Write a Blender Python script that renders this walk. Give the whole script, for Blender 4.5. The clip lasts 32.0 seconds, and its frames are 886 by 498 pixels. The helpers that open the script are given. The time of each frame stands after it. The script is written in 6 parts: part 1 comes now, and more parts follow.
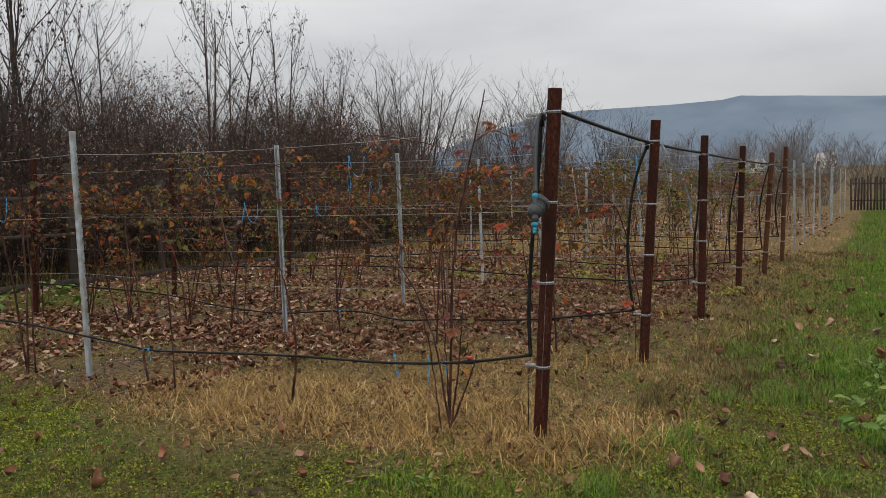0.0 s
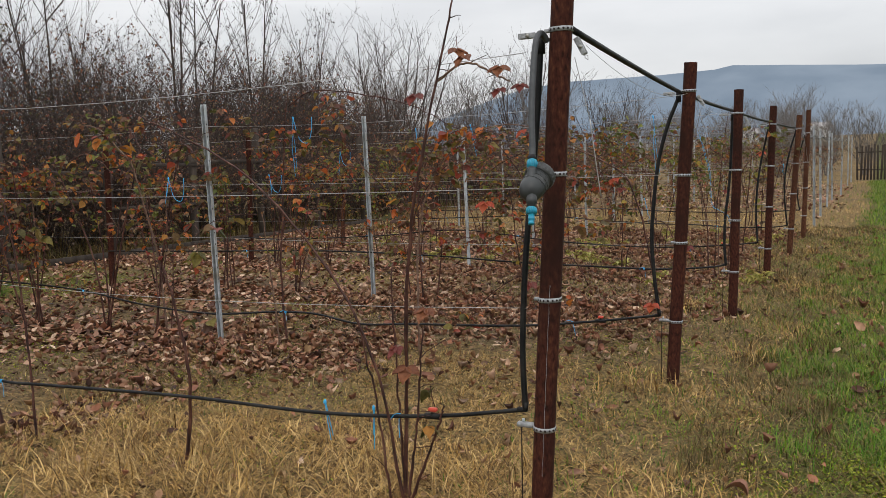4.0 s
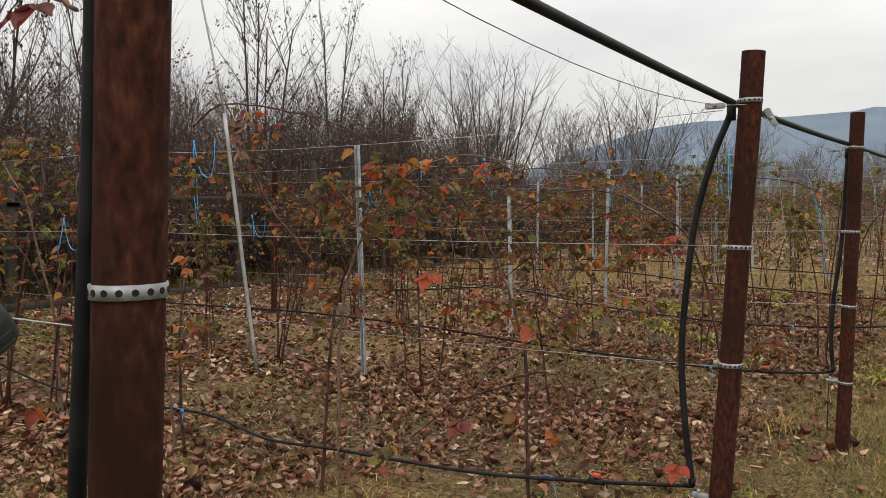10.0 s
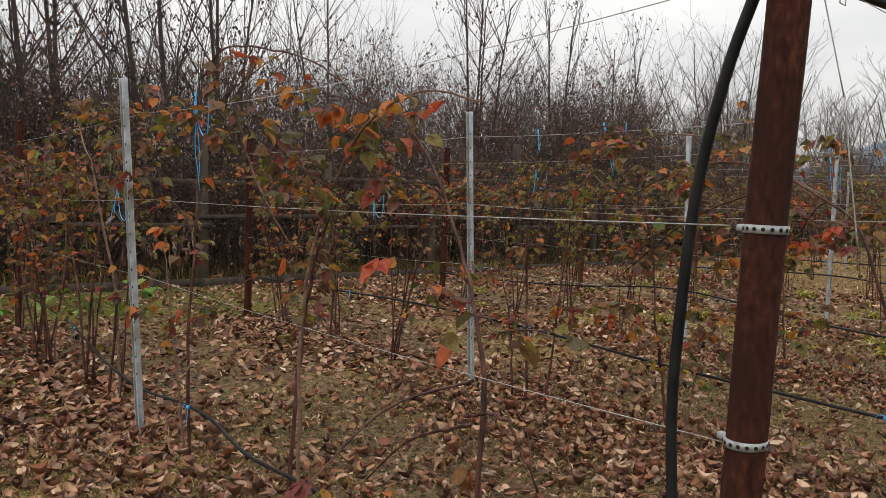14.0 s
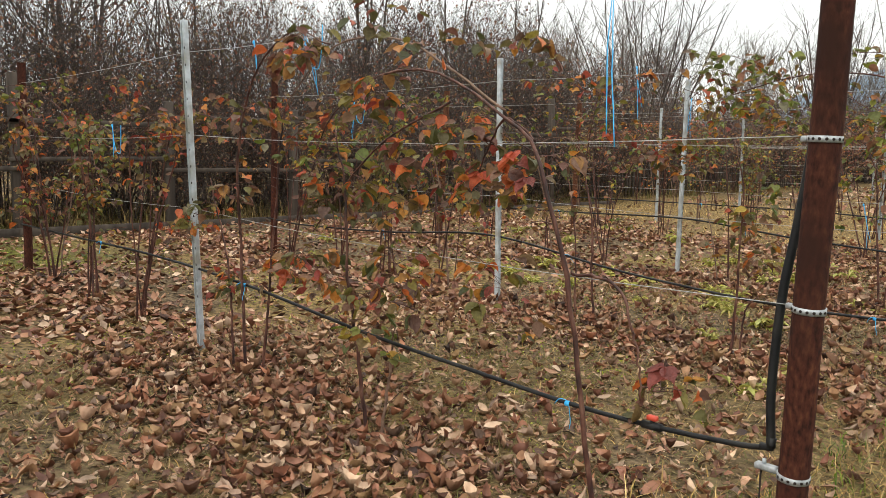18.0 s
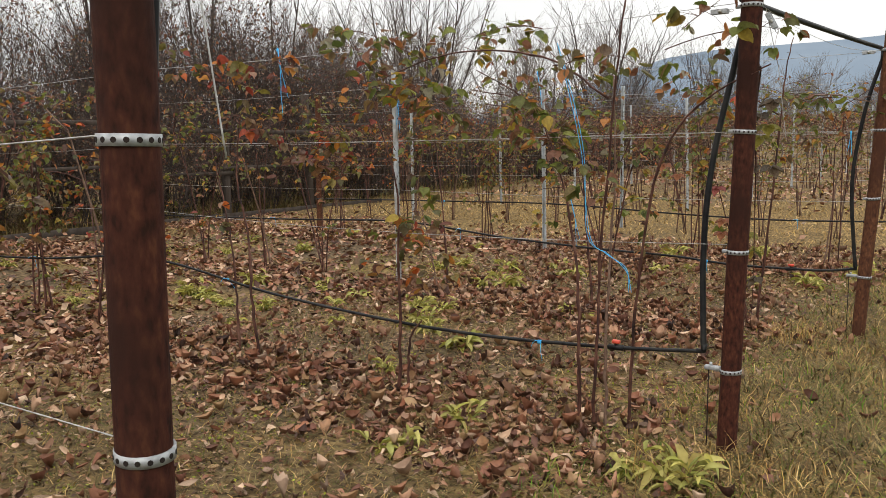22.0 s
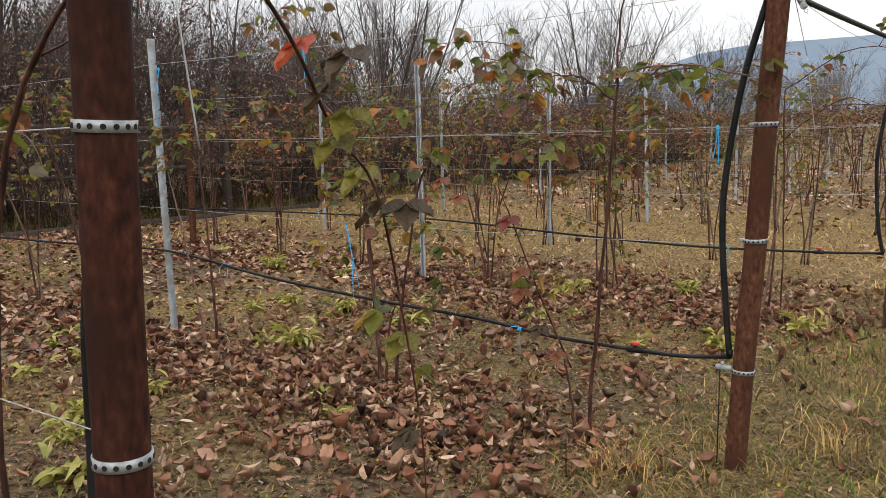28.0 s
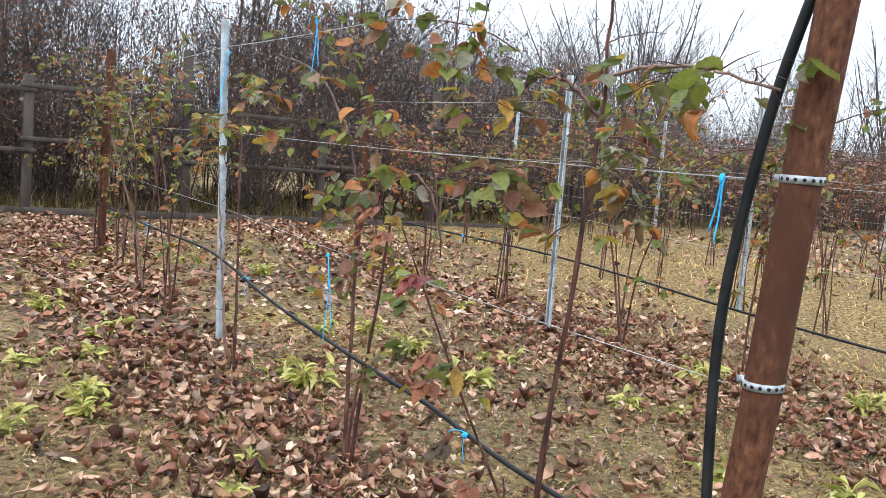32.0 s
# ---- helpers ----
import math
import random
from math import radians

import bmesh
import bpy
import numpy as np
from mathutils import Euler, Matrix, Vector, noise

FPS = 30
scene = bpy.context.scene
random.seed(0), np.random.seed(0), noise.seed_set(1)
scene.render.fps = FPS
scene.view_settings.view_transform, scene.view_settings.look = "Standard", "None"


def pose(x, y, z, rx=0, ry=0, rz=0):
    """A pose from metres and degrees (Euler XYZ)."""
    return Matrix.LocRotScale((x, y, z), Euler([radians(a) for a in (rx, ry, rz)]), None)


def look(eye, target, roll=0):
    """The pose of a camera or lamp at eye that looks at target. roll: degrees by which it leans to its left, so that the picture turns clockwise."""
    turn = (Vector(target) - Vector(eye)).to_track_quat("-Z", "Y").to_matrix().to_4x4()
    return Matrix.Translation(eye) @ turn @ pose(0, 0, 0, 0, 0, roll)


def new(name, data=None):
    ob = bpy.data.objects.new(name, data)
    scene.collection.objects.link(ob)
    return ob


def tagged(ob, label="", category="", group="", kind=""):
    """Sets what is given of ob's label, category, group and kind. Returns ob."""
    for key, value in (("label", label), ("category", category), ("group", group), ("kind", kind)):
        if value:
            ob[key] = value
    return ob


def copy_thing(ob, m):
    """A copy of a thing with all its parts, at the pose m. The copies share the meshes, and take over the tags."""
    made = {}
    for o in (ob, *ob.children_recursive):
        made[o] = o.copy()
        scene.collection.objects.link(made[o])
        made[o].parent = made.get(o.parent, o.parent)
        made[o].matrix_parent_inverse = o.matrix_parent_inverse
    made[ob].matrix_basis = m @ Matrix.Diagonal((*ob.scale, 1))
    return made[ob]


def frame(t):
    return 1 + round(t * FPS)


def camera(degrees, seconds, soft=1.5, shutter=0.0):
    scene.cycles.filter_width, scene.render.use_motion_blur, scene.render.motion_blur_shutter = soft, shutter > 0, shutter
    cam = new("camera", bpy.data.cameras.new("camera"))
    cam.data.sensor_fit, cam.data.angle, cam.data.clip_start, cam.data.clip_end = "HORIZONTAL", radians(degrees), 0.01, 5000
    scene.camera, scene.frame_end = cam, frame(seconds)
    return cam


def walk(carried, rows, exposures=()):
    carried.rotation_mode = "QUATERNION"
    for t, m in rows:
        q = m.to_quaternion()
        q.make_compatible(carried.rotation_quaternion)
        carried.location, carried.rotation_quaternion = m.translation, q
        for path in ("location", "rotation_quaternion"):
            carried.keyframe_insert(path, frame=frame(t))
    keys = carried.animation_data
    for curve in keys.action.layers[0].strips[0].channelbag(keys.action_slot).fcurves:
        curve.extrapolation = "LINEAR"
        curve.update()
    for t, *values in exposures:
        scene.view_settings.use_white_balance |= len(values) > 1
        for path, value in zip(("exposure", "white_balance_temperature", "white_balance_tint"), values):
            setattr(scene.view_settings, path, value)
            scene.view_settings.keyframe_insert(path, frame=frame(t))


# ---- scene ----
cam = camera(56.0, 32.0, soft=0.85)
PATH = [
    (0, (1.778, 0.479, 1.434), (0.840, 2.240, 1.308), -1.28),
    (0.5, (1.818, 0.582, 1.446), (0.871, 2.339, 1.318), -0.59),
    (1, (1.782, 0.738, 1.444), (0.837, 2.496, 1.311), -0.24),
    (1.5, (1.657, 0.923, 1.426), (0.723, 2.687, 1.299), -0.44),
    (2, (1.549, 1.133, 1.425), (0.632, 2.905, 1.289), -1.36),
    (2.5, (1.510, 1.396, 1.402), (0.583, 3.163, 1.260), -1.40),
    (3, (1.409, 1.621, 1.374), (0.484, 3.388, 1.222), -1.68),
    (3.5, (1.256, 1.869, 1.419), (0.333, 3.633, 1.228), -2.07),
    (5.5, (0.924, 2.697, 1.405), (-0.016, 4.450, 1.201), 1.14),
    (6, (0.968, 2.893, 1.429), (-0.021, 4.617, 1.207), 1.46),
    (6.5, (0.975, 3.040, 1.452), (-0.090, 4.717, 1.223), 2.36),
    (7, (0.864, 3.163, 1.458), (-0.221, 4.829, 1.239), 2.33),
    (7.5, (0.772, 3.292, 1.477), (-0.321, 4.957, 1.290), 2.92),
    (8, (0.799, 3.473, 1.482), (-0.309, 5.130, 1.319), 2.94),
    (8.5, (0.865, 3.680, 1.496), (-0.266, 5.325, 1.372), 1.83),
    (9, (0.839, 3.935, 1.482), (-0.279, 5.591, 1.401), 0.88),
    (9.5, (0.871, 4.165, 1.479), (-0.272, 5.804, 1.386), -0.30),
    (10, (0.914, 4.436, 1.478), (-0.248, 6.060, 1.378), -0.13),
    (10.5, (0.936, 4.648, 1.490), (-0.257, 6.249, 1.366), -0.32),
    (11, (0.899, 4.856, 1.486), (-0.372, 6.394, 1.344), -0.57),
    (11.5, (0.934, 5.018, 1.460), (-0.389, 6.509, 1.288), -0.68),
    (12, (0.993, 5.235, 1.432), (-0.382, 6.677, 1.253), -0.07),
    (12.5, (0.939, 5.429, 1.425), (-0.493, 6.813, 1.241), 0.15),
    (13, (0.876, 5.617, 1.429), (-0.615, 6.941, 1.272), 0.66),
    (13.5, (0.922, 5.811, 1.424), (-0.668, 7.017, 1.284), 0.54),
    (14, (0.965, 6.033, 1.379), (-0.637, 7.225, 1.256), 1.19),
    (14.5, (0.956, 6.269, 1.373), (-0.577, 7.548, 1.243), 0.55),
    (15, (0.952, 6.482, 1.376), (-0.524, 7.824, 1.237), 0.12),
    (15.5, (0.998, 6.688, 1.365), (-0.477, 8.027, 1.180), 0.69),
    (17.5, (1.039, 7.590, 1.324), (-0.453, 8.900, 1.082), 0.36),
    (18, (1.026, 7.751, 1.294), (-0.489, 9.032, 1.048), 0.95),
    (18.5, (0.942, 7.928, 1.317), (-0.576, 9.206, 1.064), 0.83),
    (19, (0.927, 8.064, 1.314), (-0.616, 9.310, 1.053), 1.07),
    (19.5, (0.947, 8.274, 1.330), (-0.621, 9.492, 1.091), 1.24),
    (20, (0.959, 8.454, 1.330), (-0.588, 9.702, 1.114), 0.23),
    (20.5, (0.944, 8.660, 1.326), (-0.400, 10.124, 1.105), -0.02),
    (21, (0.946, 8.849, 1.326), (-0.322, 10.378, 1.092), -1.10),
    (21.5, (1.022, 9.061, 1.321), (-0.189, 10.635, 1.081), -0.78),
    (22, (1.040, 9.221, 1.316), (-0.151, 10.808, 1.061), -1.01),
    (22.5, (1.014, 9.436, 1.314), (-0.105, 11.072, 1.041), -1.12),
    (23, (1.007, 9.645, 1.305), (-0.103, 11.285, 1.022), -1.32),
    (23.5, (1.040, 9.877, 1.312), (-0.109, 11.488, 1.023), -0.86),
    (24, (1.046, 10.077, 1.317), (-0.135, 11.664, 1.022), -1.03),
    (24.5, (1.006, 10.302, 1.329), (-0.179, 11.885, 1.027), -0.83),
    (26.5, (0.986, 11.236, 1.335), (-0.328, 12.723, 1.086), -0.70),
    (27, (1.005, 11.506, 1.355), (-0.262, 13.028, 1.080), -0.78),
    (27.5, (1.006, 11.739, 1.351), (-0.272, 13.249, 1.060), -0.29),
    (28, (1.098, 11.977, 1.309), (-0.151, 13.517, 1.047), -1.02),
    (28.5, (1.083, 12.237, 1.289), (-0.079, 13.845, 1.037), 0.01),
    (29, (1.137, 12.456, 1.294), (-0.073, 14.028, 1.038), -0.70),
    (29.5, (1.187, 12.640, 1.325), (-0.066, 14.173, 1.044), -0.89),
    (30, (1.154, 12.865, 1.308), (-0.140, 14.351, 0.963), -0.29),
    (30.5, (1.127, 13.070, 1.304), (-0.213, 14.508, 0.937), 0.36),
    (31, (1.166, 13.299, 1.325), (-0.292, 14.615, 0.947), 2.15),
    (31.5, (1.185, 13.457, 1.330), (-0.398, 14.625, 0.968), 2.87),
    (32, (1.131, 13.631, 1.336), (-0.548, 14.693, 1.102), 5.16),
]
walk(cam, [(t, look(eye, target, roll)) for t, eye, target, roll in PATH],
     [(0, -0.03, 6600, 10), (1, -0.05, 6600, 10), (2, 0.08, 6550, 10), (3, 0.15, 6600, 10), (6, 0.62, 6450, 10), (7, 0.46, 6600, 10), (8, 0.32, 6850, 10), (9, 0.22, 6750, 10), (10, 0.32, 6850, 10), (11, 0.42, 6800, 10), (12, 0.57, 6850, 10), (13, 0.47, 6750, 9), (15, 0.38, 6850, 10), (17.5, 0.95, 6800, 5), (18, 1.0, 6800, 5), (19, 0.68, 6750, 6), (20, 0.5, 6600, 8), (21, 0.6, 6850, 9), (22, 0.72, 6850, 9), (23, 0.78, 6700, 6), (24, 0.8, 6450, 7), (27, 0.6, 6100, 7), (28, 0.68, 6550, 10), (29, 0.46, 6550, 9), (30, 1.38, 6400, 5), (31, 2.0, 5650, 8), (32, 1.55, 5700, 5)])

# ---------------------------------------------------------------- light
world = bpy.data.worlds.new("overcast_sky")
scene.world = world
world.use_nodes = True
wn = world.node_tree
wn.nodes.clear()
w_out = wn.nodes.new("ShaderNodeOutputWorld")
w_bg = wn.nodes.new("ShaderNodeBackground")
w_sky = wn.nodes.new("ShaderNodeTexSky")
w_sky.sky_type, w_sky.sun_disc = "NISHITA", False
w_sky.sun_elevation, w_sky.sun_rotation = radians(28), radians(200)
w_scale = wn.nodes.new("ShaderNodeMix")
w_scale.data_type = "RGBA"
w_scale.inputs[0].default_value = 0.93
w_dim = wn.nodes.new("ShaderNodeVectorMath")
w_dim.operation = "SCALE"
w_dim.inputs[3].default_value = 0.10
w_co = wn.nodes.new("ShaderNodeTexCoord")
w_map = wn.nodes.new("ShaderNodeMapping")
w_map.inputs["Scale"].default_value = (1.5, 1.5, 5.0)
w_noise = wn.nodes.new("ShaderNodeTexNoise")
w_noise.inputs["Scale"].default_value = 1.6
w_noise.inputs["Detail"].default_value = 5
w_ramp = wn.nodes.new("ShaderNodeValToRGB")
w_ramp.color_ramp.elements[0].position, w_ramp.color_ramp.elements[0].color = 0.30, (0.50, 0.51, 0.53, 1)
w_ramp.color_ramp.elements[1].position, w_ramp.color_ramp.elements[1].color = 0.70, (0.70, 0.705, 0.715, 1)
wn.links.new(w_co.outputs["Generated"], w_map.inputs[0])
wn.links.new(w_map.outputs[0], w_noise.inputs[0])
wn.links.new(w_noise.outputs[0], w_ramp.inputs[0])
wn.links.new(w_sky.outputs[0], w_dim.inputs[0])
wn.links.new(w_dim.outputs[0], w_scale.inputs[6])
wn.links.new(w_ramp.outputs[0], w_scale.inputs[7])
w_sep = wn.nodes.new("ShaderNodeSeparateXYZ")
w_lift = wn.nodes.new("ShaderNodeMapRange")
w_lift.inputs[1].default_value, w_lift.inputs[2].default_value = 0.1, 1.0
w_lift.inputs[3].default_value, w_lift.inputs[4].default_value = 1.0, 2.65
w_over = wn.nodes.new("ShaderNodeVectorMath")
w_over.operation = "SCALE"
wn.links.new(w_co.outputs["Generated"], w_sep.inputs[0])
wn.links.new(w_sep.outputs[2], w_lift.inputs[0])
wn.links.new(w_scale.outputs[2], w_over.inputs[0])
wn.links.new(w_lift.outputs[0], w_over.inputs[3])
wn.links.new(w_over.outputs[0], w_bg.inputs[0])
w_bg.inputs[1].default_value = 1.0
wn.links.new(w_bg.outputs[0], w_out.inputs[0])

sun = new("sun", bpy.data.lights.new("sun", "SUN"))
sun.data.energy, sun.data.angle, sun.data.color = 0.7, radians(25), (1.0, 0.96, 0.9)
sun.matrix_basis = look((0, 0, 0), (-0.3, 0.8, -0.9))


# ---------------------------------------------------------------- materials
def material(name, colours, scale=8.0, rough=0.8, metal=0.0, bump=0.15, vary="noise", detail=6.0, through_light=0.0,
             stretch=(1, 1, 1), stain=None, stain_scale=1.5, spec=0.3):
    """A procedural surface: colours along a ramp, driven by noise, by the object or by the loose piece, with stains and bump."""
    m = bpy.data.materials.new(name)
    m.use_nodes = True
    nt = m.node_tree
    nt.nodes.clear()
    N, L = nt.nodes.new, nt.links.new
    out, bsdf = N("ShaderNodeOutputMaterial"), N("ShaderNodeBsdfPrincipled")
    bsdf.inputs["Roughness"].default_value, bsdf.inputs["Metallic"].default_value = rough, metal
    bsdf.inputs["Specular IOR Level"].default_value = spec
    co, mp, nz = N("ShaderNodeTexCoord"), N("ShaderNodeMapping"), N("ShaderNodeTexNoise")
    mp.inputs["Scale"].default_value = stretch
    nz.inputs["Scale"].default_value, nz.inputs["Detail"].default_value = scale, detail
    L(co.outputs["Object"], mp.inputs[0])
    L(mp.outputs[0], nz.inputs[0])
    ramp = N("ShaderNodeValToRGB")
    els = ramp.color_ramp.elements
    while len(els) < len(colours):
        els.new(0.5)
    lo, hi = (0.32, 0.68) if vary == "noise" else (0.0, 1.0)
    for i, c in enumerate(colours):
        els[i].position = lo + (hi - lo) * i / max(1, len(colours) - 1)
        els[i].color = (*c, 1)
    if vary == "island":
        L(N("ShaderNodeNewGeometry").outputs["Random Per Island"], ramp.inputs[0])
    elif vary == "object":
        L(N("ShaderNodeObjectInfo").outputs["Random"], ramp.inputs[0])
    else:
        L(nz.outputs[0], ramp.inputs[0])
    colour = ramp.outputs[0]
    if vary != "noise":
        mul = N("ShaderNodeMix")
        mul.data_type, mul.blend_type = "RGBA", "MULTIPLY"
        mul.inputs[0].default_value = 0.6
        shade = N("ShaderNodeValToRGB")
        shade.color_ramp.elements[0].position, shade.color_ramp.elements[0].color = 0.3, (0.55, 0.5, 0.45, 1)
        shade.color_ramp.elements[1].position, shade.color_ramp.elements[1].color = 0.7, (1.2, 1.2, 1.15, 1)
        L(nz.outputs[0], shade.inputs[0])
        L(colour, mul.inputs[6])
        L(shade.outputs[0], mul.inputs[7])
        colour = mul.outputs[2]
    if stain:
        n2, mix, r2 = N("ShaderNodeTexNoise"), N("ShaderNodeMix"), N("ShaderNodeValToRGB")
        n2.inputs["Scale"].default_value, n2.inputs["Detail"].default_value = stain_scale, 4
        r2.color_ramp.elements[0].position, r2.color_ramp.elements[1].position = 0.45, 0.62
        L(mp.outputs[0], n2.inputs[0])
        L(n2.outputs[0], r2.inputs[0])
        mix.data_type = "RGBA"
        L(r2.outputs[0], mix.inputs[0])
        L(colour, mix.inputs[6])
        mix.inputs[7].default_value = (*stain, 1)
        colour = mix.outputs[2]
    L(colour, bsdf.inputs["Base Color"])
    if bump:
        bp = N("ShaderNodeBump")
        bp.inputs["Strength"].default_value, bp.inputs["Distance"].default_value = bump, 0.01
        L(nz.outputs[0], bp.inputs["Height"])
        L(bp.outputs[0], bsdf.inputs["Normal"])
    if through_light:
        tr, ms = N("ShaderNodeBsdfTranslucent"), N("ShaderNodeMixShader")
        L(colour, tr.inputs[0])
        ms.inputs[0].default_value = through_light
        L(bsdf.outputs[0], ms.inputs[1])
        L(tr.outputs[0], ms.inputs[2])
        L(ms.outputs[0], out.inputs[0])
    else:
        L(bsdf.outputs[0], out.inputs[0])
    return m


RUST = material("rusty_steel", [(0.018, 0.007, 0.005), (0.040, 0.012, 0.008), (0.056, 0.018, 0.011), (0.088, 0.031, 0.016)], 75, 0.85, 0.0, 0.3,
                stretch=(1, 1, 0.45), stain=(0.026, 0.010, 0.007), stain_scale=5.0, detail=9, spec=0.12)
RUST_BROWN = material("brown_rusty_steel", [(0.036, 0.014, 0.009), (0.070, 0.028, 0.016), (0.090, 0.037, 0.019), (0.130, 0.058, 0.030)], 75, 0.85, 0.0, 0.3,
                      stretch=(1, 1, 0.45), stain=(0.054, 0.022, 0.013), stain_scale=5.0, detail=9, spec=0.12)
GALV = material("galvanised_steel", [(0.33, 0.36, 0.39), (0.50, 0.53, 0.56)], 25, 0.5, 0.35, 0.1, stain=(0.28, 0.27, 0.24), stain_scale=6)
STRAP = material("zinc_strap", [(0.20, 0.205, 0.21), (0.36, 0.37, 0.38)], 60, 0.5, 0.3, 0.05)
HOLE = material("dark_hole", [(0.012, 0.008, 0.006), (0.02, 0.012, 0.01)], 30, 0.9, 0, 0)
WIRE = material("old_wire", [(0.24, 0.23, 0.22), (0.42, 0.41, 0.40)], 60, 0.5, 0.4, 0)
BLACK = material("black_polythene", [(0.005, 0.005, 0.006), (0.011, 0.011, 0.012)], 30, 0.55, 0, 0.1, stain=(0.018, 0.017, 0.016), stain_scale=9, spec=0.2)
GREYHOSE = material("grey_hose", [(0.040, 0.043, 0.046), (0.062, 0.066, 0.070)], 30, 0.5, 0, 0.05)
FILTER = material("charcoal_plastic", [(0.026, 0.028, 0.029), (0.044, 0.047, 0.048)], 18, 0.42, 0, 0.05, stain=(0.058, 0.059, 0.057), stain_scale=12)
TEAL = material("turquoise_plastic", [(0.015, 0.19, 0.29), (0.025, 0.27, 0.38)], 12, 0.35, 0, 0.02)
RED = material("red_plastic", [(0.42, 0.045, 0.03), (0.52, 0.075, 0.04)], 12, 0.4, 0, 0.02)
TWINE = material("blue_twine", [(0.02, 0.28, 0.60), (0.07, 0.45, 0.78)], 40, 0.6, 0, 0.2)
CANE = material("bramble_cane", [(0.016, 0.007, 0.006), (0.042, 0.015, 0.011), (0.078, 0.030, 0.020), (0.13, 0.062, 0.042)], 30, 0.65, 0, 0.25, stretch=(1, 1, 0.3))
PALECANE = material("pale_cane", [(0.09, 0.050, 0.035), (0.19, 0.12, 0.085)], 26, 0.75, 0, 0.2)
BARK = material("bare_bark", [(0.028, 0.022, 0.019), (0.060, 0.046, 0.038)], 12, 0.9, 0, 0.3)
TWIG = material("thicket_twigs", [(0.024, 0.018, 0.017), (0.075, 0.054, 0.046), (0.044, 0.035, 0.031)], 1.2, 0.9, 0, 0)
# bark and twigs of the far trees, paled to paint in distance haze
HAZED_TWIG = material("far_twigs", [(0.12, 0.105, 0.095), (0.17, 0.15, 0.135)], 1.2, 0.9, 0, 0)
OLDWOOD = material("weathered_wood", [(0.028, 0.021, 0.017), (0.065, 0.050, 0.039)], 9, 0.9, 0, 0.3, stretch=(1, 1, 0.2))
LEAF_AUTUMN = material("autumn_bramble_leaves", [(0.050, 0.055, 0.020), (0.10, 0.090, 0.026), (0.20, 0.160, 0.034), (0.15, 0.085, 0.045), (0.38, 0.175, 0.034), (0.46, 0.115, 0.030), (0.25, 0.045, 0.034),
                       (0.14, 0.055, 0.038), (0.090, 0.052, 0.038), (0.25, 0.135, 0.085), (0.085, 0.080, 0.032), (0.13, 0.10, 0.045)], 70, 0.5, 0, 0.5, "island", through_light=0.42)
LEAF_GREEN = material("green_bramble_leaves", [(0.060, 0.078, 0.022), (0.11, 0.135, 0.028), (0.21, 0.22, 0.040), (0.085, 0.082, 0.032), (0.15, 0.175, 0.032), (0.10, 0.060, 0.044),
                      (0.34, 0.25, 0.040), (0.36, 0.14, 0.034), (0.16, 0.070, 0.042), (0.24, 0.11, 0.065), (0.095, 0.11, 0.030), (0.24, 0.21, 0.15)], 70, 0.5, 0, 0.5, "island", through_light=0.42)
LEAF_OLIVE = material("olive_yellow_leaves", [(0.11, 0.105, 0.022), (0.24, 0.21, 0.034), (0.17, 0.14, 0.030)], 90, 0.5, 0, 0.5, "island", through_light=0.42)
LEAF_DARK = material("dark_brown_leaves", [(0.040, 0.030, 0.018), (0.085, 0.055, 0.028), (0.060, 0.036, 0.022)], 90, 0.5, 0, 0.5, "island", through_light=0.35)
LEAF_RED = material("deep_red_leaves", [(0.11, 0.032, 0.028), (0.20, 0.046, 0.036), (0.15, 0.036, 0.030)], 90, 0.5, 0, 0.5, "island", through_light=0.35)
LEAF_BROWN = material("brown_red_leaves", [(0.13, 0.045, 0.028), (0.26, 0.10, 0.045), (0.18, 0.060, 0.034)], 90, 0.5, 0, 0.5, "island", through_light=0.35)
LEAF_SCARLET = material("scarlet_leaves", [(0.36, 0.050, 0.036), (0.44, 0.10, 0.040), (0.28, 0.045, 0.034)], 90, 0.5, 0, 0.5, "island", through_light=0.42)
LEAF_DRAB = material("withered_thicket_leaves", [(0.17, 0.065, 0.045), (0.09, 0.052, 0.042), (0.22, 0.095, 0.048), (0.085, 0.075, 0.032), (0.20, 0.145, 0.115)],
                     20, 0.8, 0, 0, "island", through_light=0.15)
SEEDS = material("withered_seed_clusters", [(0.022, 0.017, 0.015), (0.05, 0.038, 0.032)], 20, 0.9, 0, 0, "island", through_light=0.1)
LITTER = material("fallen_leaves", [(0.020, 0.009, 0.006), (0.235, 0.096, 0.058), (0.42, 0.240, 0.150), (0.047, 0.019, 0.013), (0.64, 0.46, 0.33), (0.090, 0.037, 0.025), (0.33, 0.140, 0.078), (0.034, 0.016, 0.011), (0.17, 0.070, 0.046), (0.48, 0.31, 0.205), (0.19, 0.076, 0.049), (0.31, 0.20, 0.10), (0.26, 0.105, 0.060)],
                  30, 0.6, 0, 0.4, "island", through_light=0.05)
THATCH = material("matted_thatch", [(0.023, 0.014, 0.006), (0.133, 0.082, 0.030), (0.078, 0.078, 0.016), (0.265, 0.176, 0.070), (0.055, 0.039, 0.012), (0.312, 0.226, 0.105), (0.078, 0.101, 0.017), (0.078, 0.045, 0.017), (0.187, 0.121, 0.047)], 6, 0.8, 0, 0, "island", through_light=0.1)
STRAW = material("dry_grass", [(0.036, 0.018, 0.007), (0.34, 0.20, 0.055), (0.62, 0.40, 0.135), (0.080, 0.042, 0.015), (0.78, 0.55, 0.24), (0.20, 0.105, 0.032), (0.11, 0.055, 0.020)], 6, 0.75, 0, 0, "island", through_light=0.15)
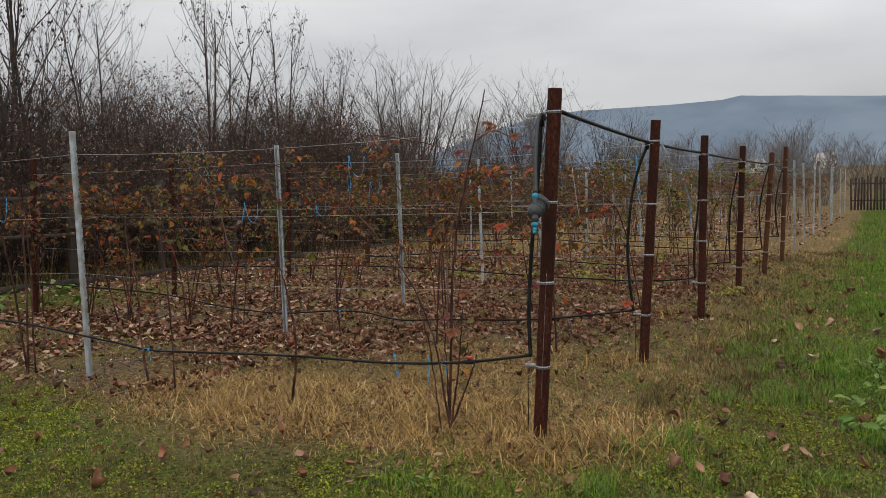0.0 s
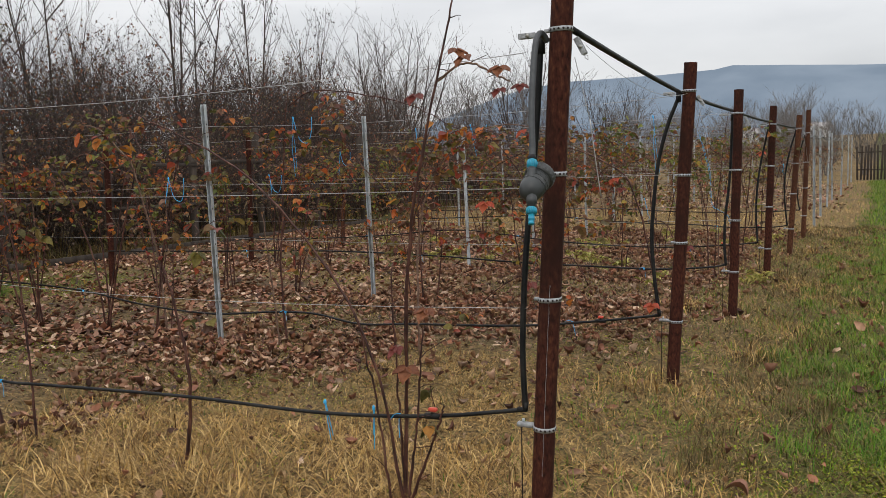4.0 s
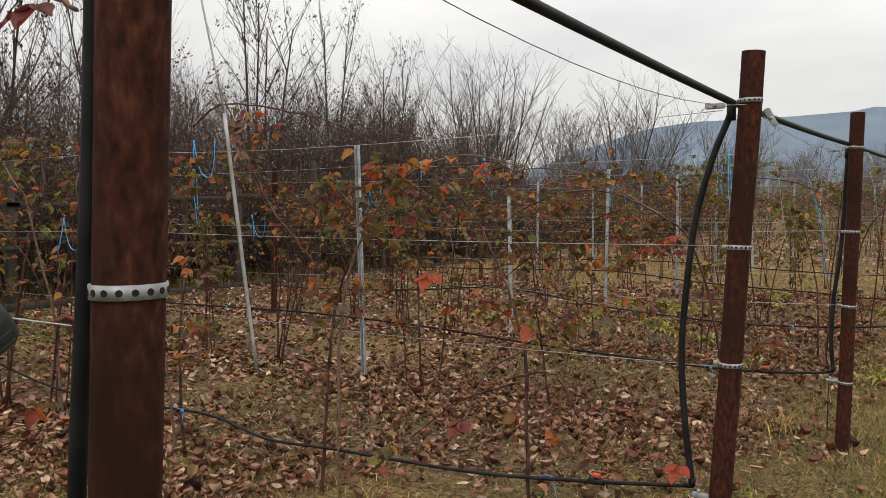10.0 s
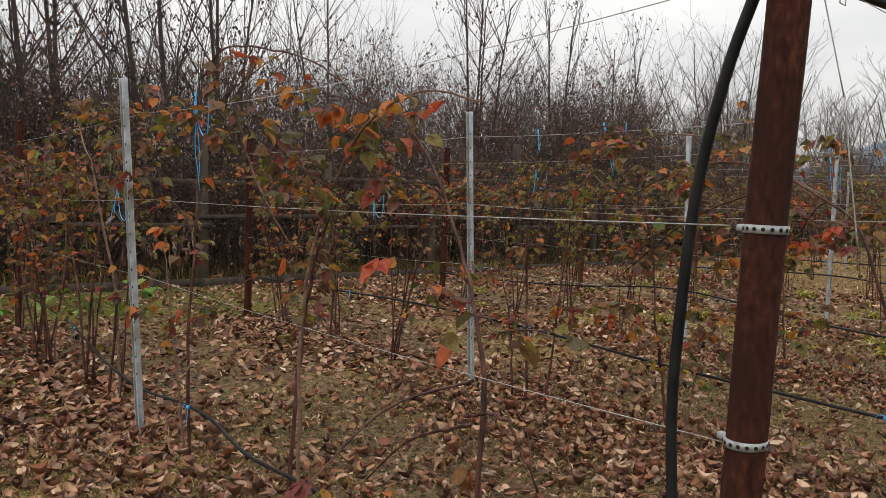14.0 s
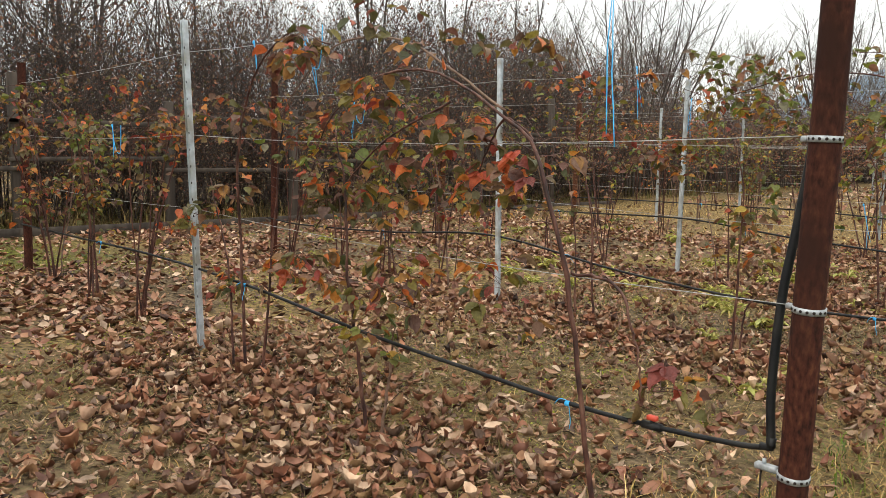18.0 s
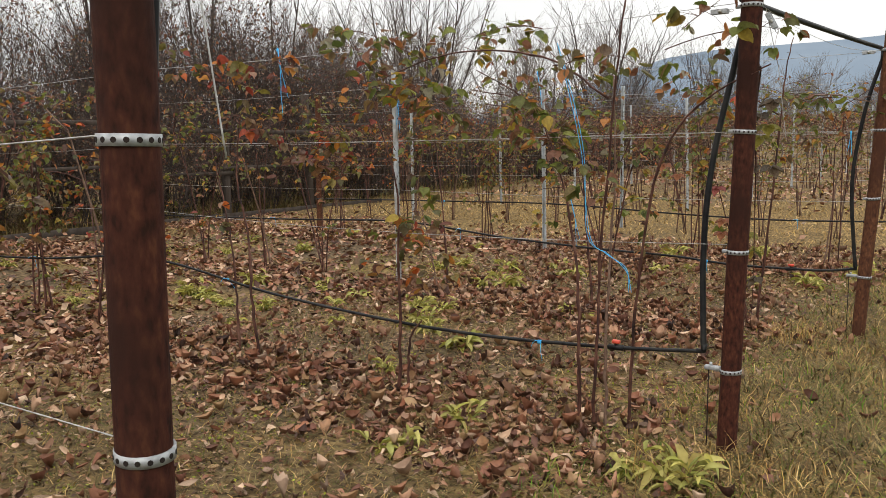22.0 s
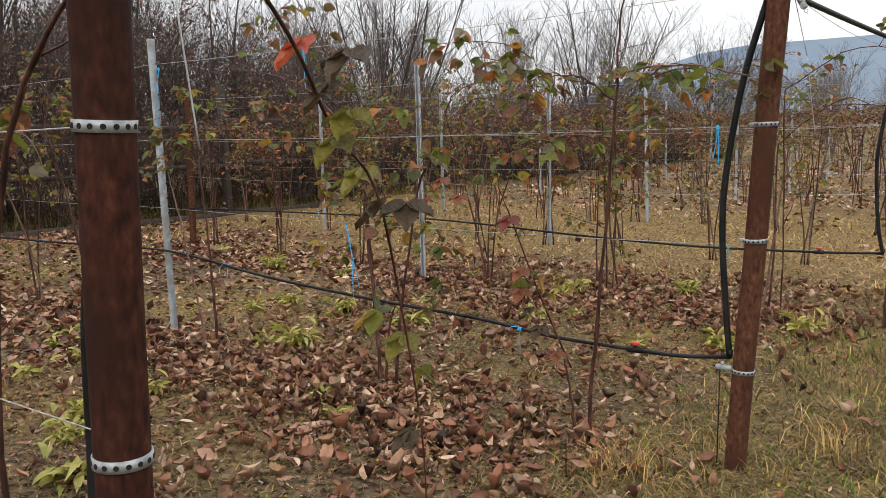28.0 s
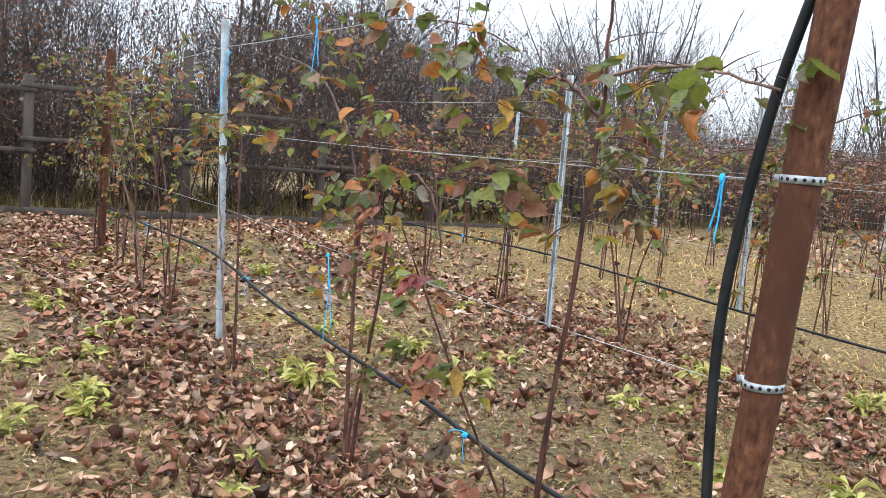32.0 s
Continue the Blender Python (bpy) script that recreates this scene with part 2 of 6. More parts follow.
GRASS = material("green_grass", [(0.014, 0.040, 0.004), (0.11, 0.25, 0.012), (0.040, 0.10, 0.006), (0.23, 0.36, 0.024), (0.22, 0.21, 0.050), (0.075, 0.18, 0.010)], 3, 0.65, 0, 0, "island", through_light=0.25)
MOSS = material("moss_and_clover", [(0.035, 0.050, 0.006), (0.24, 0.29, 0.020), (0.38, 0.42, 0.040), (0.085, 0.105, 0.012), (0.20, 0.145, 0.035), (0.15, 0.22, 0.018)], 5, 0.75, 0, 0, "island", through_light=0.25)
WEED = material("yellowing_weed", [(0.27, 0.28, 0.055), (0.43, 0.38, 0.085), (0.46, 0.42, 0.14), (0.18, 0.21, 0.045), (0.36, 0.29, 0.09)], 20, 0.6, 0, 0.1, "island", through_light=0.3)
DOCK = material("broad_green_leaves", [(0.075, 0.16, 0.022), (0.13, 0.23, 0.035), (0.20, 0.29, 0.07), (0.12, 0.13, 0.03)], 14, 0.5, 0, 0.2, "island", through_light=0.25)
STONE = material("fieldstone", [(0.035, 0.034, 0.034), (0.12, 0.115, 0.11)], 20, 0.9, 0, 0.5)
ROOF = material("grey_roof", [(0.30, 0.29, 0.29), (0.40, 0.38, 0.37)], 1, 0.85, 0, 0)
PLASTER = material("white_plaster", [(0.62, 0.62, 0.60), (0.75, 0.75, 0.73)], 0.8, 0.9, 0, 0)
PANE = material("dark_glass", [(0.03, 0.035, 0.04), (0.05, 0.055, 0.06)], 1, 0.2, 0, 0, spec=0.5)


def ground_material():
    """Earth with leaf mould under the rows, moss and short turf on the headland, straw-coloured thatch between."""
    m = bpy.data.materials.new("orchard_ground")
    m.use_nodes = True
    nt = m.node_tree
    N, L = nt.nodes.new, nt.links.new
    bsdf = nt.nodes["Principled BSDF"]
    bsdf.inputs["Roughness"].default_value = 0.95
    bsdf.inputs["Specular IOR Level"].default_value = 0.1
    co = N("ShaderNodeTexCoord")

    def noisy(scale, detail, a, b, lo=0.35, hi=0.65):
        z, r = N("ShaderNodeTexNoise"), N("ShaderNodeValToRGB")
        z.inputs["Scale"].default_value, z.inputs["Detail"].default_value = scale, detail
        L(co.outputs["Object"], z.inputs[0])
        L(z.outputs[0], r.inputs[0])
        r.color_ramp.elements[0].position, r.color_ramp.elements[1].position = lo, hi
        r.color_ramp.elements[0].color, r.color_ramp.elements[1].color = (*a, 1), (*b, 1)
        return r.outputs[0], z.outputs[0]

    def mixed(fac, a, b):
        x = N("ShaderNodeMix")
        x.data_type = "RGBA"
        L(fac, x.inputs[0])
        L(a, x.inputs[6])
        L(b, x.inputs[7])
        return x.outputs[2]

    earth, fine = noisy(26, 9, (0.016, 0.011, 0.007), (0.165, 0.115, 0.068))
    thatch, _ = noisy(30, 10, (0.026, 0.017, 0.008), (0.26, 0.175, 0.072))
    turf, _ = noisy(26, 10, (0.012, 0.015, 0.004), (0.105, 0.098, 0.026))
    moss, _ = noisy(40, 10, (0.014, 0.022, 0.004), (0.12, 0.13, 0.022))
    spots, _ = noisy(1.1, 5, (0, 0, 0), (1, 1, 1), 0.44, 0.60)
    spots2, _ = noisy(0.55, 4, (0, 0, 0), (1, 1, 1), 0.42, 0.58)
    att = N("ShaderNodeAttribute")
    att.attribute_name = "zone"
    sep = N("ShaderNodeSeparateColor")
    L(att.outputs["Color"], sep.inputs[0])
    green = mixed(spots, turf, moss)
    inner = mixed(spots2, earth, thatch)
    base = mixed(sep.outputs[1], inner, thatch)
    L(mixed(sep.outputs[0], base, green), bsdf.inputs["Base Color"])
    bp = N("ShaderNodeBump")
    bp.inputs["Strength"].default_value, bp.inputs["Distance"].default_value = 0.6, 0.03
    L(fine, bp.inputs["Height"])
    L(bp.outputs[0], bsdf.inputs["Normal"])
    return m


GROUND = ground_material()


def painted_haze_material():
    """Wooded hills kilometres off, the blue haze painted in as a glowing colour."""
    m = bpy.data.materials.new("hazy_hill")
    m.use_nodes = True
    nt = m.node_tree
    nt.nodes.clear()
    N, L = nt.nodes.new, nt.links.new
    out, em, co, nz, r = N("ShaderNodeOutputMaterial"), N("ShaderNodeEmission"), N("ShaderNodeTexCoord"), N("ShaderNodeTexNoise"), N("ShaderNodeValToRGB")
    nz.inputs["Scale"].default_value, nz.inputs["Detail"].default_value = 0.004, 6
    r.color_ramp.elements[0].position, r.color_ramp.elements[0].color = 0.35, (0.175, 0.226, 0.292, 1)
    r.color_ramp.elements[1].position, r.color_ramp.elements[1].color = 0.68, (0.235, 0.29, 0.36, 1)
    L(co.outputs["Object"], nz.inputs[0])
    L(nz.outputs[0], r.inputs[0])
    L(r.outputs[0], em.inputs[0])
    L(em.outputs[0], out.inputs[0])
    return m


PAINTED_HAZE = painted_haze_material()


# ---------------------------------------------------------------- mesh helpers
class Geo:
    """Gathers vertices and faces of one mesh."""

    def __init__(self):
        self.v, self.f, self.n = [], [], 0

    def add(self, v, *faces):
        v = np.asarray(v, float).reshape(-1, 3)
        self.v.append(v)
        for f in faces:
            self.f.append(np.asarray(f, int) + self.n)
        self.n += len(v)
        return self

    def tube(self, pts, radii, sides=6, caps=True):
        pts = np.asarray(pts, float)
        n = len(pts)
        radii = np.broadcast_to(np.asarray(radii, float), (n,))
        d = np.gradient(pts, axis=0)
        d /= np.linalg.norm(d, axis=1)[:, None] + 1e-9
        up = np.where(np.abs(d[:, 2:3]) > 0.9, [[1.0, 0, 0]], [[0, 0, 1.0]])
        if np.abs(d[:, 2]).max() > 0.9:
            up = np.broadcast_to(np.array([[1.0, 0.13, 0]]), (n, 3)) if np.abs(d[:, 0]).max() < 0.95 else np.broadcast_to(np.array([[0.1, 1.0, 0]]), (n, 3))
        a = np.cross(d, up)
        a /= np.linalg.norm(a, axis=1)[:, None] + 1e-9
        b = np.cross(d, a)
        th = np.arange(sides) * 2 * np.pi / sides
        ring = pts[:, None] + radii[:, None, None] * (np.cos(th)[None, :, None] * a[:, None] + np.sin(th)[None, :, None] * b[:, None])
        i, j = np.meshgrid(np.arange(n - 1), np.arange(sides), indexing="ij")
        k = (j + 1) % sides
        quads = np.stack([i * sides + j, i * sides + k, (i + 1) * sides + k, (i + 1) * sides + j], -1).reshape(-1, 4)
        if caps:
            self.add(ring.reshape(-1, 3), quads, [list(range(sides))[::-1]], [list(range((n - 1) * sides, n * sides))])
        else:
            self.add(ring.reshape(-1, 3), quads)
        return self

    def box(self, lo, hi, bevel=0.0, m=None):
        lo, hi = np.array(lo, float), np.array(hi, float)
        if bevel:
            c, h = (lo + hi) / 2, (hi - lo) / 2
            bm = bmesh.new()
            bmesh.ops.create_cube(bm, size=2)
            for q in bm.verts:
                q.co = Vector(c) + Vector([q.co[i] * h[i] for i in range(3)])
            bmesh.ops.bevel(bm, geom=bm.edges[:], offset=bevel, segments=1, affect="EDGES")
            bm.verts.index_update()
            v = np.array([q.co[:] for q in bm.verts])
            fs = [[[q.index for q in f.verts]] for f in bm.faces]
            bm.free()
        else:
            v = np.array([[(lo, hi)[(i >> k) & 1][k] for k in range(3)] for i in range(8)])
            fs = [[[0, 2, 3, 1], [4, 5, 7, 6], [0, 1, 5, 4], [2, 6, 7, 3], [0, 4, 6, 2], [1, 3, 7, 5]]]
        if m is not None:
            v = v @ np.array(m.to_3x3()).T + np.array(m.translation)
        return self.add(v, *fs)

    def lathe(self, profile, sides=20, m=None):
        """profile: radius, height pairs along z."""
        th = np.arange(sides) * 2 * np.pi / sides
        v = np.array([[(r * math.cos(a), r * math.sin(a), z) for a in th] for r, z in profile]).reshape(-1, 3)
        n = len(profile)
        i, j = np.meshgrid(np.arange(n - 1), np.arange(sides), indexing="ij")
        k = (j + 1) % sides
        quads = np.stack([i * sides + j, i * sides + k, (i + 1) * sides + k, (i + 1) * sides + j], -1).reshape(-1, 4)
        if m is not None:
            v = v @ np.array(m.to_3x3()).T + np.array(m.translation)
        return self.add(v, quads, [list(range(sides))[::-1]], [list(range((n - 1) * sides, n * sides))])

    def mesh(self, name, mat, smooth=True):
        v = np.concatenate(self.v)
        flat = np.concatenate([f.ravel() for f in self.f])
        size = np.concatenate([np.full(len(f), f.shape[1]) for f in self.f])
        me = bpy.data.meshes.new(name)
        me.vertices.add(len(v))
        me.vertices.foreach_set("co", v.ravel())
        me.loops.add(len(flat))
        me.loops.foreach_set("vertex_index", flat.astype(np.int32))
        me.polygons.add(len(size))
        me.polygons.foreach_set("loop_start", np.r_[0, np.cumsum(size)[:-1]].astype(np.int32))
        me.polygons.foreach_set("use_smooth", np.full(len(size), smooth))
        me.update(calc_edges=True)
        me.materials.append(mat)
        return me


def part(name, geo, mat, parent=None, label="", smooth=True):
    ob = new(name, geo.mesh(name, mat, smooth))
    if parent is not None:
        ob.parent = parent
    if label:
        ob["label"] = label
    return ob


def thing(name, at, label, category, group="", kind=""):
    e = new(name)
    e.empty_display_size = 0.1
    e.matrix_basis = at if isinstance(at, Matrix) else Matrix.Translation(at)
    return tagged(e, label, category, group, kind)


rng = np.random.default_rng(7)


def spin(yaw, pitch, roll):
    """Rotation matrices Rz(yaw) Ry(pitch) Rx(roll) for arrays of angles."""
    cy, sy, cp, sp, cr, sr = np.cos(yaw), np.sin(yaw), np.cos(pitch), np.sin(pitch), np.cos(roll), np.sin(roll)
    return np.stack([np.stack([cy * cp, cy * sp * sr - sy * cr, cy * sp * cr + sy * sr], -1),
                     np.stack([sy * cp, sy * sp * sr + cy * cr, sy * sp * cr - cy * sr], -1),
                     np.stack([-sp, cp * sr, cp * cr], -1)], -2)


def ribbon(geo, pts, width, r):
    """A fine twig: a narrow two-sided strip."""
    pts = np.asarray(pts)
    d = pts[-1] - pts[0]
    s = np.cross(d, r.standard_normal(3))
    s *= 0.5 / (np.linalg.norm(s) + 1e-9)
    n = len(pts)
    w = np.linspace(width, width * 0.35, n)[:, None]
    v = np.stack([pts - s * w, pts + s * w], 1).reshape(-1, 3)
    i = np.arange(n - 1)[:, None] * 2
    return geo.add(v, i + np.array([[0, 1, 3, 2]]))


# leaf blade along +x, one unit long: base, three stations of left edge, midrib and right edge, tip
BLADE = np.array([(0, 0, 0), (0.18, 0.22, 0.05), (0.2, 0, 0), (0.18, -0.22, 0.05), (0.48, 0.34, 0.07), (0.5, 0, -0.01), (0.48, -0.34, 0.07),
                  (0.78, 0.22, 0.02), (0.8, 0, -0.04), (0.78, -0.22, 0.02), (1.0, 0, -0.12)])
BLADE_F = [np.array([(0, 2, 1), (0, 3, 2), (7, 8, 10), (8, 9, 10)]), np.array([(1, 2, 5, 4), (2, 3, 6, 5), (4, 5, 8, 7), (5, 6, 9, 8)])]
# bramble leaflet: nine stations down an egg-shaped outline with saw teeth, folded along the midrib
STATIONS = [(0.05, 0.13), (0.13, 0.27), (0.22, 0.31), (0.30, 0.375), (0.40, 0.345), (0.49, 0.365), (0.60, 0.29), (0.69, 0.275), (0.80, 0.165), (0.88, 0.12)]
TOOTHED = np.array([(0, 0, 0)] + [q for i, (t, w) in enumerate(STATIONS) for q in ((t, w, 0.05 + 0.25 * w * w + 0.02 * (i % 2)), (t + 0.02, 0, -0.10 * t * t), (t, -w, 0.05 + 0.25 * w * w + 0.02 * ((i + 1) % 2)))] + [(1.0, 0, -0.13)])
LAST = 3 * len(STATIONS) + 1
TOOTHED_F = [np.array([(0, 2, 1), (0, 3, 2), (LAST - 3, LAST - 2, LAST), (LAST - 2, LAST - 1, LAST)]),
             np.array([q for i in range(1, LAST - 3, 3) for q in ((i, i + 1, i + 4, i + 3), (i + 1, i + 2, i + 5, i + 4))])]
SMALL = np.array([(0, 0, 0), (0.45, 0.32, 0.1), (0.5, 0, 0), (0.45, -0.32, 0.1), (1, 0, 0.05)])
CHIP = np.array([(0, 0, 0), (0.5, 0.42, 0.08), (0.5, -0.42, 0.08), (1, 0, 0.02)])
CHIP_F = [np.array([(0, 2, 3, 1)])]
SMALL_F = [np.array([(0, 2, 1), (0, 3, 2), (1, 2, 4), (2, 3, 4)])]


def blades(geo, at, yaw, pitch, roll, size, wide=1.0, curl=0.0, small=False):
    """Adds leaf blades, each its own loose piece, at the places given."""
    base, faces = (CHIP, CHIP_F) if small == "chip" else (TOOTHED, TOOTHED_F) if small == "toothed" else (SMALL, SMALL_F) if small else (BLADE, BLADE_F)
    at = np.asarray(at, float)
    n = len(at)
    if n == 0:
        return geo
    t = np.repeat(base[None], n, 0)
    t[:, :, 1] *= np.broadcast_to(wide, (n,))[:, None]
    c = np.broadcast_to(curl, (n,))[:, None]
    t[:, :, 2] += c * (t[:, :, 0] - 0.5) ** 2 * 1.6 + np.abs(c) * np.abs(t[:, :, 1]) * 0.9
    t *= np.broadcast_to(size, (n,))[:, None, None]
    v = np.einsum("nij,nkj->nki", spin(np.broadcast_to(yaw, (n,)), np.broadcast_to(pitch, (n,)), np.broadcast_to(roll, (n,))), t) + at[:, None]
    k = len(base)
    return geo.add(v.reshape(-1, 3), *[(f[None] + (np.arange(n) * k)[:, None, None]).reshape(-1, f.shape[1]) for f in faces])


def strands(geo, at, yaw, lean, length, width, droop=0.5):
    """Adds grass blades of two segments."""
    at = np.asarray(at, float)
    n = len(at)
    dx, dy = np.cos(yaw), np.sin(yaw)
    side = np.stack([-dy, dx, 0 * dx], -1) * (width / 2)[:, None]
    fwd = np.stack([dx, dy, 0 * dx], -1)
    up = np.array([0, 0, 1.0])
    mid = at + fwd * (length * 0.5 * np.sin(lean))[:, None] + up * (length * 0.5 * np.cos(lean))[:, None]
    l2 = np.minimum(lean + droop, 1.9)
    tip = mid + fwd * (length * 0.5 * np.sin(l2))[:, None] + up * (length * 0.5 * np.cos(l2))[:, None]
    v = np.stack([at - side, at + side, mid - side * 0.8, mid + side * 0.8, tip], 1)
    i = (np.arange(n) * 5)[:, None]
    return geo.add(v.reshape(-1, 3), i + np.array([[0, 1, 3, 2]]), i + np.array([[2, 3, 4]]))


# ---------------------------------------------------------------- plan
ROWS = [4.995, 7.517, 9.883, 12.586, 15.139, 18.1]
FEET = [-0.009, -0.046, -0.019, -0.03, -0.003, -0.03]
LEANS = [0.061, 0.058, 0.023, 0.03, 0.06, 0.03]
FAR_ROWS = [20.4, 23.2, 26.5, 29.6, 32.5, 35.6, 39.4, 43.5]
INNER_X, INNER_X2, ROW_END = -3.93, -7.95, -10.6
FENCE_X = -11.2
STONES = [(0.36, 16.23, 0.045, 1), (1.20, 7.86, 0.05, 3)]
WIRES = [0.42, 0.885, 1.335, 1.83]


def rise(x, y):
    """Height of the ground: flat by the rows, then a slow climb beyond them."""
    y = np.asarray(y, float)
    far = np.clip(y - 15.5, 0, 32)
    return far * far / (far + 4) * 0.012 + np.clip(y - 60, 0, 700) * 0.028


def bumps(x, y):
    x, y = np.asarray(x, float), np.asarray(y, float)
    return 0.022 * (np.sin(1.7 * x + 0.6 * y) * np.sin(1.1 * y - 0.4 * x) + 0.6 * np.sin(4.1 * x - 2.2 * y) * np.sin(3.3 * y + 1.1 * x)) - 0.012


def ground_z(x, y):
    return rise(x, y) + bumps(x, y)


def patchy(x, y, f=1.0, s=0.0):
    """Smooth pseudo-random field, about 0 to 1."""
    return 0.5 + 0.25 * (np.sin(f * (1.31 * x + 0.73 * y) + s) + np.sin(f * (0.57 * x - 1.47 * y) + 1.7 * s + 1) * np.cos(f * (0.9 * y + 0.33 * x) - s)
                         + 0.7 * np.sin(f * (2.9 * x + 2.3 * y) + 2.1 * s) * np.sin(f * (2.2 * y - 1.9 * x) + s))


def greenness(x, y):
    """1 on the grassy headland and the mossy front, 0 among the rows."""
    edge = 0.42 + 0.33 * np.clip((y - 8.5) / 4, 0, 1) + 0.35 * (patchy(x, y, 0.9, 2) - 0.5)
    lane = np.clip((x - edge) / 0.4, 0, 1)
    front = np.clip((4.45 + 0.35 * np.clip((-1.8 - x) / 1.6, 0, 1) + 0.5 * (patchy(x, y, 1.1, 5) - 0.5) - y) / 0.6, 0, 1)
    corner = np.clip((-7.2 - x) / 1.5, 0, 1) * np.clip((11.5 - y) / 1.5, 0, 1) * 0.8
    return np.clip(np.maximum(np.maximum(lane, front), corner), 0, 1)


def strawiness(x, y):
    near = np.clip(1.25 - np.abs(y - 5.4) / 1.2, 0, 1) * np.clip((x + 4.0) / 1.5, 0, 1)
    mouth = np.clip(1.2 - np.abs(x - 0.1) / 0.9, 0, 1) * np.clip((12.5 - y) / 5, 0.55, 1)
    bay = np.clip((x + 2.5 + 0.8 * (patchy(x, y, 1.9, 8) - 0.5)) / 0.7, 0, 1) * np.clip((8.5 - y) / 0.7, 0, 1) * np.clip((y - 4.2) / 0.5, 0, 1) * np.clip((1.1 - x) / 0.6, 0, 1)
    mouth = np.maximum(mouth, bay)
    back = np.clip((y - 18.9 - 1.5 * (patchy(x, y, 0.8, 6) - 0.5)) / 2.0, 0, 1) * np.clip((27 - y) / 3, 0.25, 1)
    return np.clip(np.maximum(np.maximum(near * 1.4, mouth), back) * (1 - 0.9 * greenness(x, y)), 0, 1)


def build_ground():
    def axis(lo, hi, step, far):
        mid = list(np.arange(lo, hi, step))
        out, d = [], step
        q = hi
        while q < far:
            out.append(q)
            d *= 1.35
            q += d
        out.append(far)
        neg, d, q = [], step, lo
        while q > -far:
            d *= 1.35
            q -= d
            neg.append(max(q, -far))
        return np.array(sorted(set(neg)) + mid + out)

    xs, ys = axis(-14, 6, 0.11, 3000), axis(-2, 24, 0.11, 3000)
    X, Y = np.meshgrid(xs, ys, indexing="ij")
    near = np.clip(1 - (np.hypot(X, Y - 10) - 40) / 40, 0, 1)
    Z = rise(X, Y) + bumps(X, Y) * near + 0.004 * rng.standard_normal(X.shape) * near
    nx, ny = X.shape
    i, j = np.meshgrid(np.arange(nx - 1), np.arange(ny - 1), indexing="ij")
    q = np.stack([i * ny + j, (i + 1) * ny + j, (i + 1) * ny + j + 1, i * ny + j + 1], -1).reshape(-1, 4)
    g = Geo().add(np.stack([X, Y, Z], -1).reshape(-1, 3), q)
    ob = part("ground", g, GROUND)
    zone = ob.data.attributes.new("zone", "FLOAT_COLOR", "POINT")
    col = np.zeros((nx * ny, 4))
    col[:, 0], col[:, 1], col[:, 3] = greenness(X, Y).ravel(), strawiness(X, Y).ravel(), 1
    zone.data.foreach_set("color", col.ravel())
    tagged(ob, "uneven orchard ground with moss, thatch and leaf mould", "ground", kind="structure")


build_ground()


def build_hill(name, dist, heights, lo, hi, seed, label):
    """A long wooded ridge far beyond the orchard. Azimuths run clockwise from +y, in degrees."""
    r = np.random.default_rng(seed)
    az = np.radians(np.linspace(lo, hi, 160))
    h = np.interp(np.degrees(az), [a for a, _ in heights], [b for _, b in heights]) * dist
    h = h + dist * 0.0006 * np.convolve(r.standard_normal(160), np.ones(5) / 5, "same")
    layers = []
    for k, (push, frac) in enumerate([(0.0, -0.02), (0.05, 0.45), (0.12, 0.8), (0.2, 1.0), (0.3, 0.9)]):
        d = dist * (1 + push)
        layers.append(np.stack([np.sin(az) * d, np.cos(az) * d, h * frac * (1 + push)], -1))
    v = np.stack(layers, 0)
    k, n = v.shape[:2]
    i, j = np.meshgrid(np.arange(k - 1), np.arange(n - 1), indexing="ij")
    q = np.stack([i * n + j, i * n + j + 1, (i + 1) * n + j + 1, (i + 1) * n + j], -1).reshape(-1, 4)
    tagged(part(name, Geo().add(v.reshape(-1, 3), q), PAINTED_HAZE), label, "hill", kind="structure")


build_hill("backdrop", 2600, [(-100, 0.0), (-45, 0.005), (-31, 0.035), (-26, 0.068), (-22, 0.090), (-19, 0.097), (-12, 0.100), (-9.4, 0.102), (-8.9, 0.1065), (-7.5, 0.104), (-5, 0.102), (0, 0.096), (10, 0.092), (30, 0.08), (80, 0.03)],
           -100, 80, 3, "long wooded ridge with a small knoll, blue haze painted as a glow")


# ---------------------------------------------------------------- trellis
def lean_at(k, z):
    return FEET[k] + LEANS[k] * z


def perforated_strap(parent, k, z, r, seed):
    """Punched zinc strip round the pipe, with its holes and the twisted wire end."""
    x = lean_at(k, z)
    tilt = Matrix.Translation((x, 0, z)) @ pose(0, 0, 0, random.uniform(-2, 2), random.uniform(-3, 3), seed * 50)
    s = part("strap", Geo().lathe([(r + 0.0005, -0.0085), (r + 0.0028, -0.0085), (r + 0.0028, 0.0085), (r + 0.0005, 0.0085)], 28, tilt), STRAP, parent, "punched zinc strap")
    holes = Geo()
    for i in range(16):
        a = i * 2 * math.pi / 16
        m = tilt @ Matrix.Rotation(a, 4, "Z") @ Matrix.Translation((r + 0.0022, 0, 0)) @ Matrix.Rotation(math.pi / 2, 4, "Y")
        holes.lathe([(0.0042, 0), (0.0042, 0.0012)], 8, m)
    tagged(part("strap_hole", holes, HOLE, s, "row of punched holes", smooth=False), kind="stuff")
    part("strap_lug", Geo().box((-r - 0.022, -0.008, -0.007), (-r + 0.002, 0.008, 0.007), 0.002, tilt @ pose(0, 0, 0, 0, 0, -seed * 50)), STRAP, s)


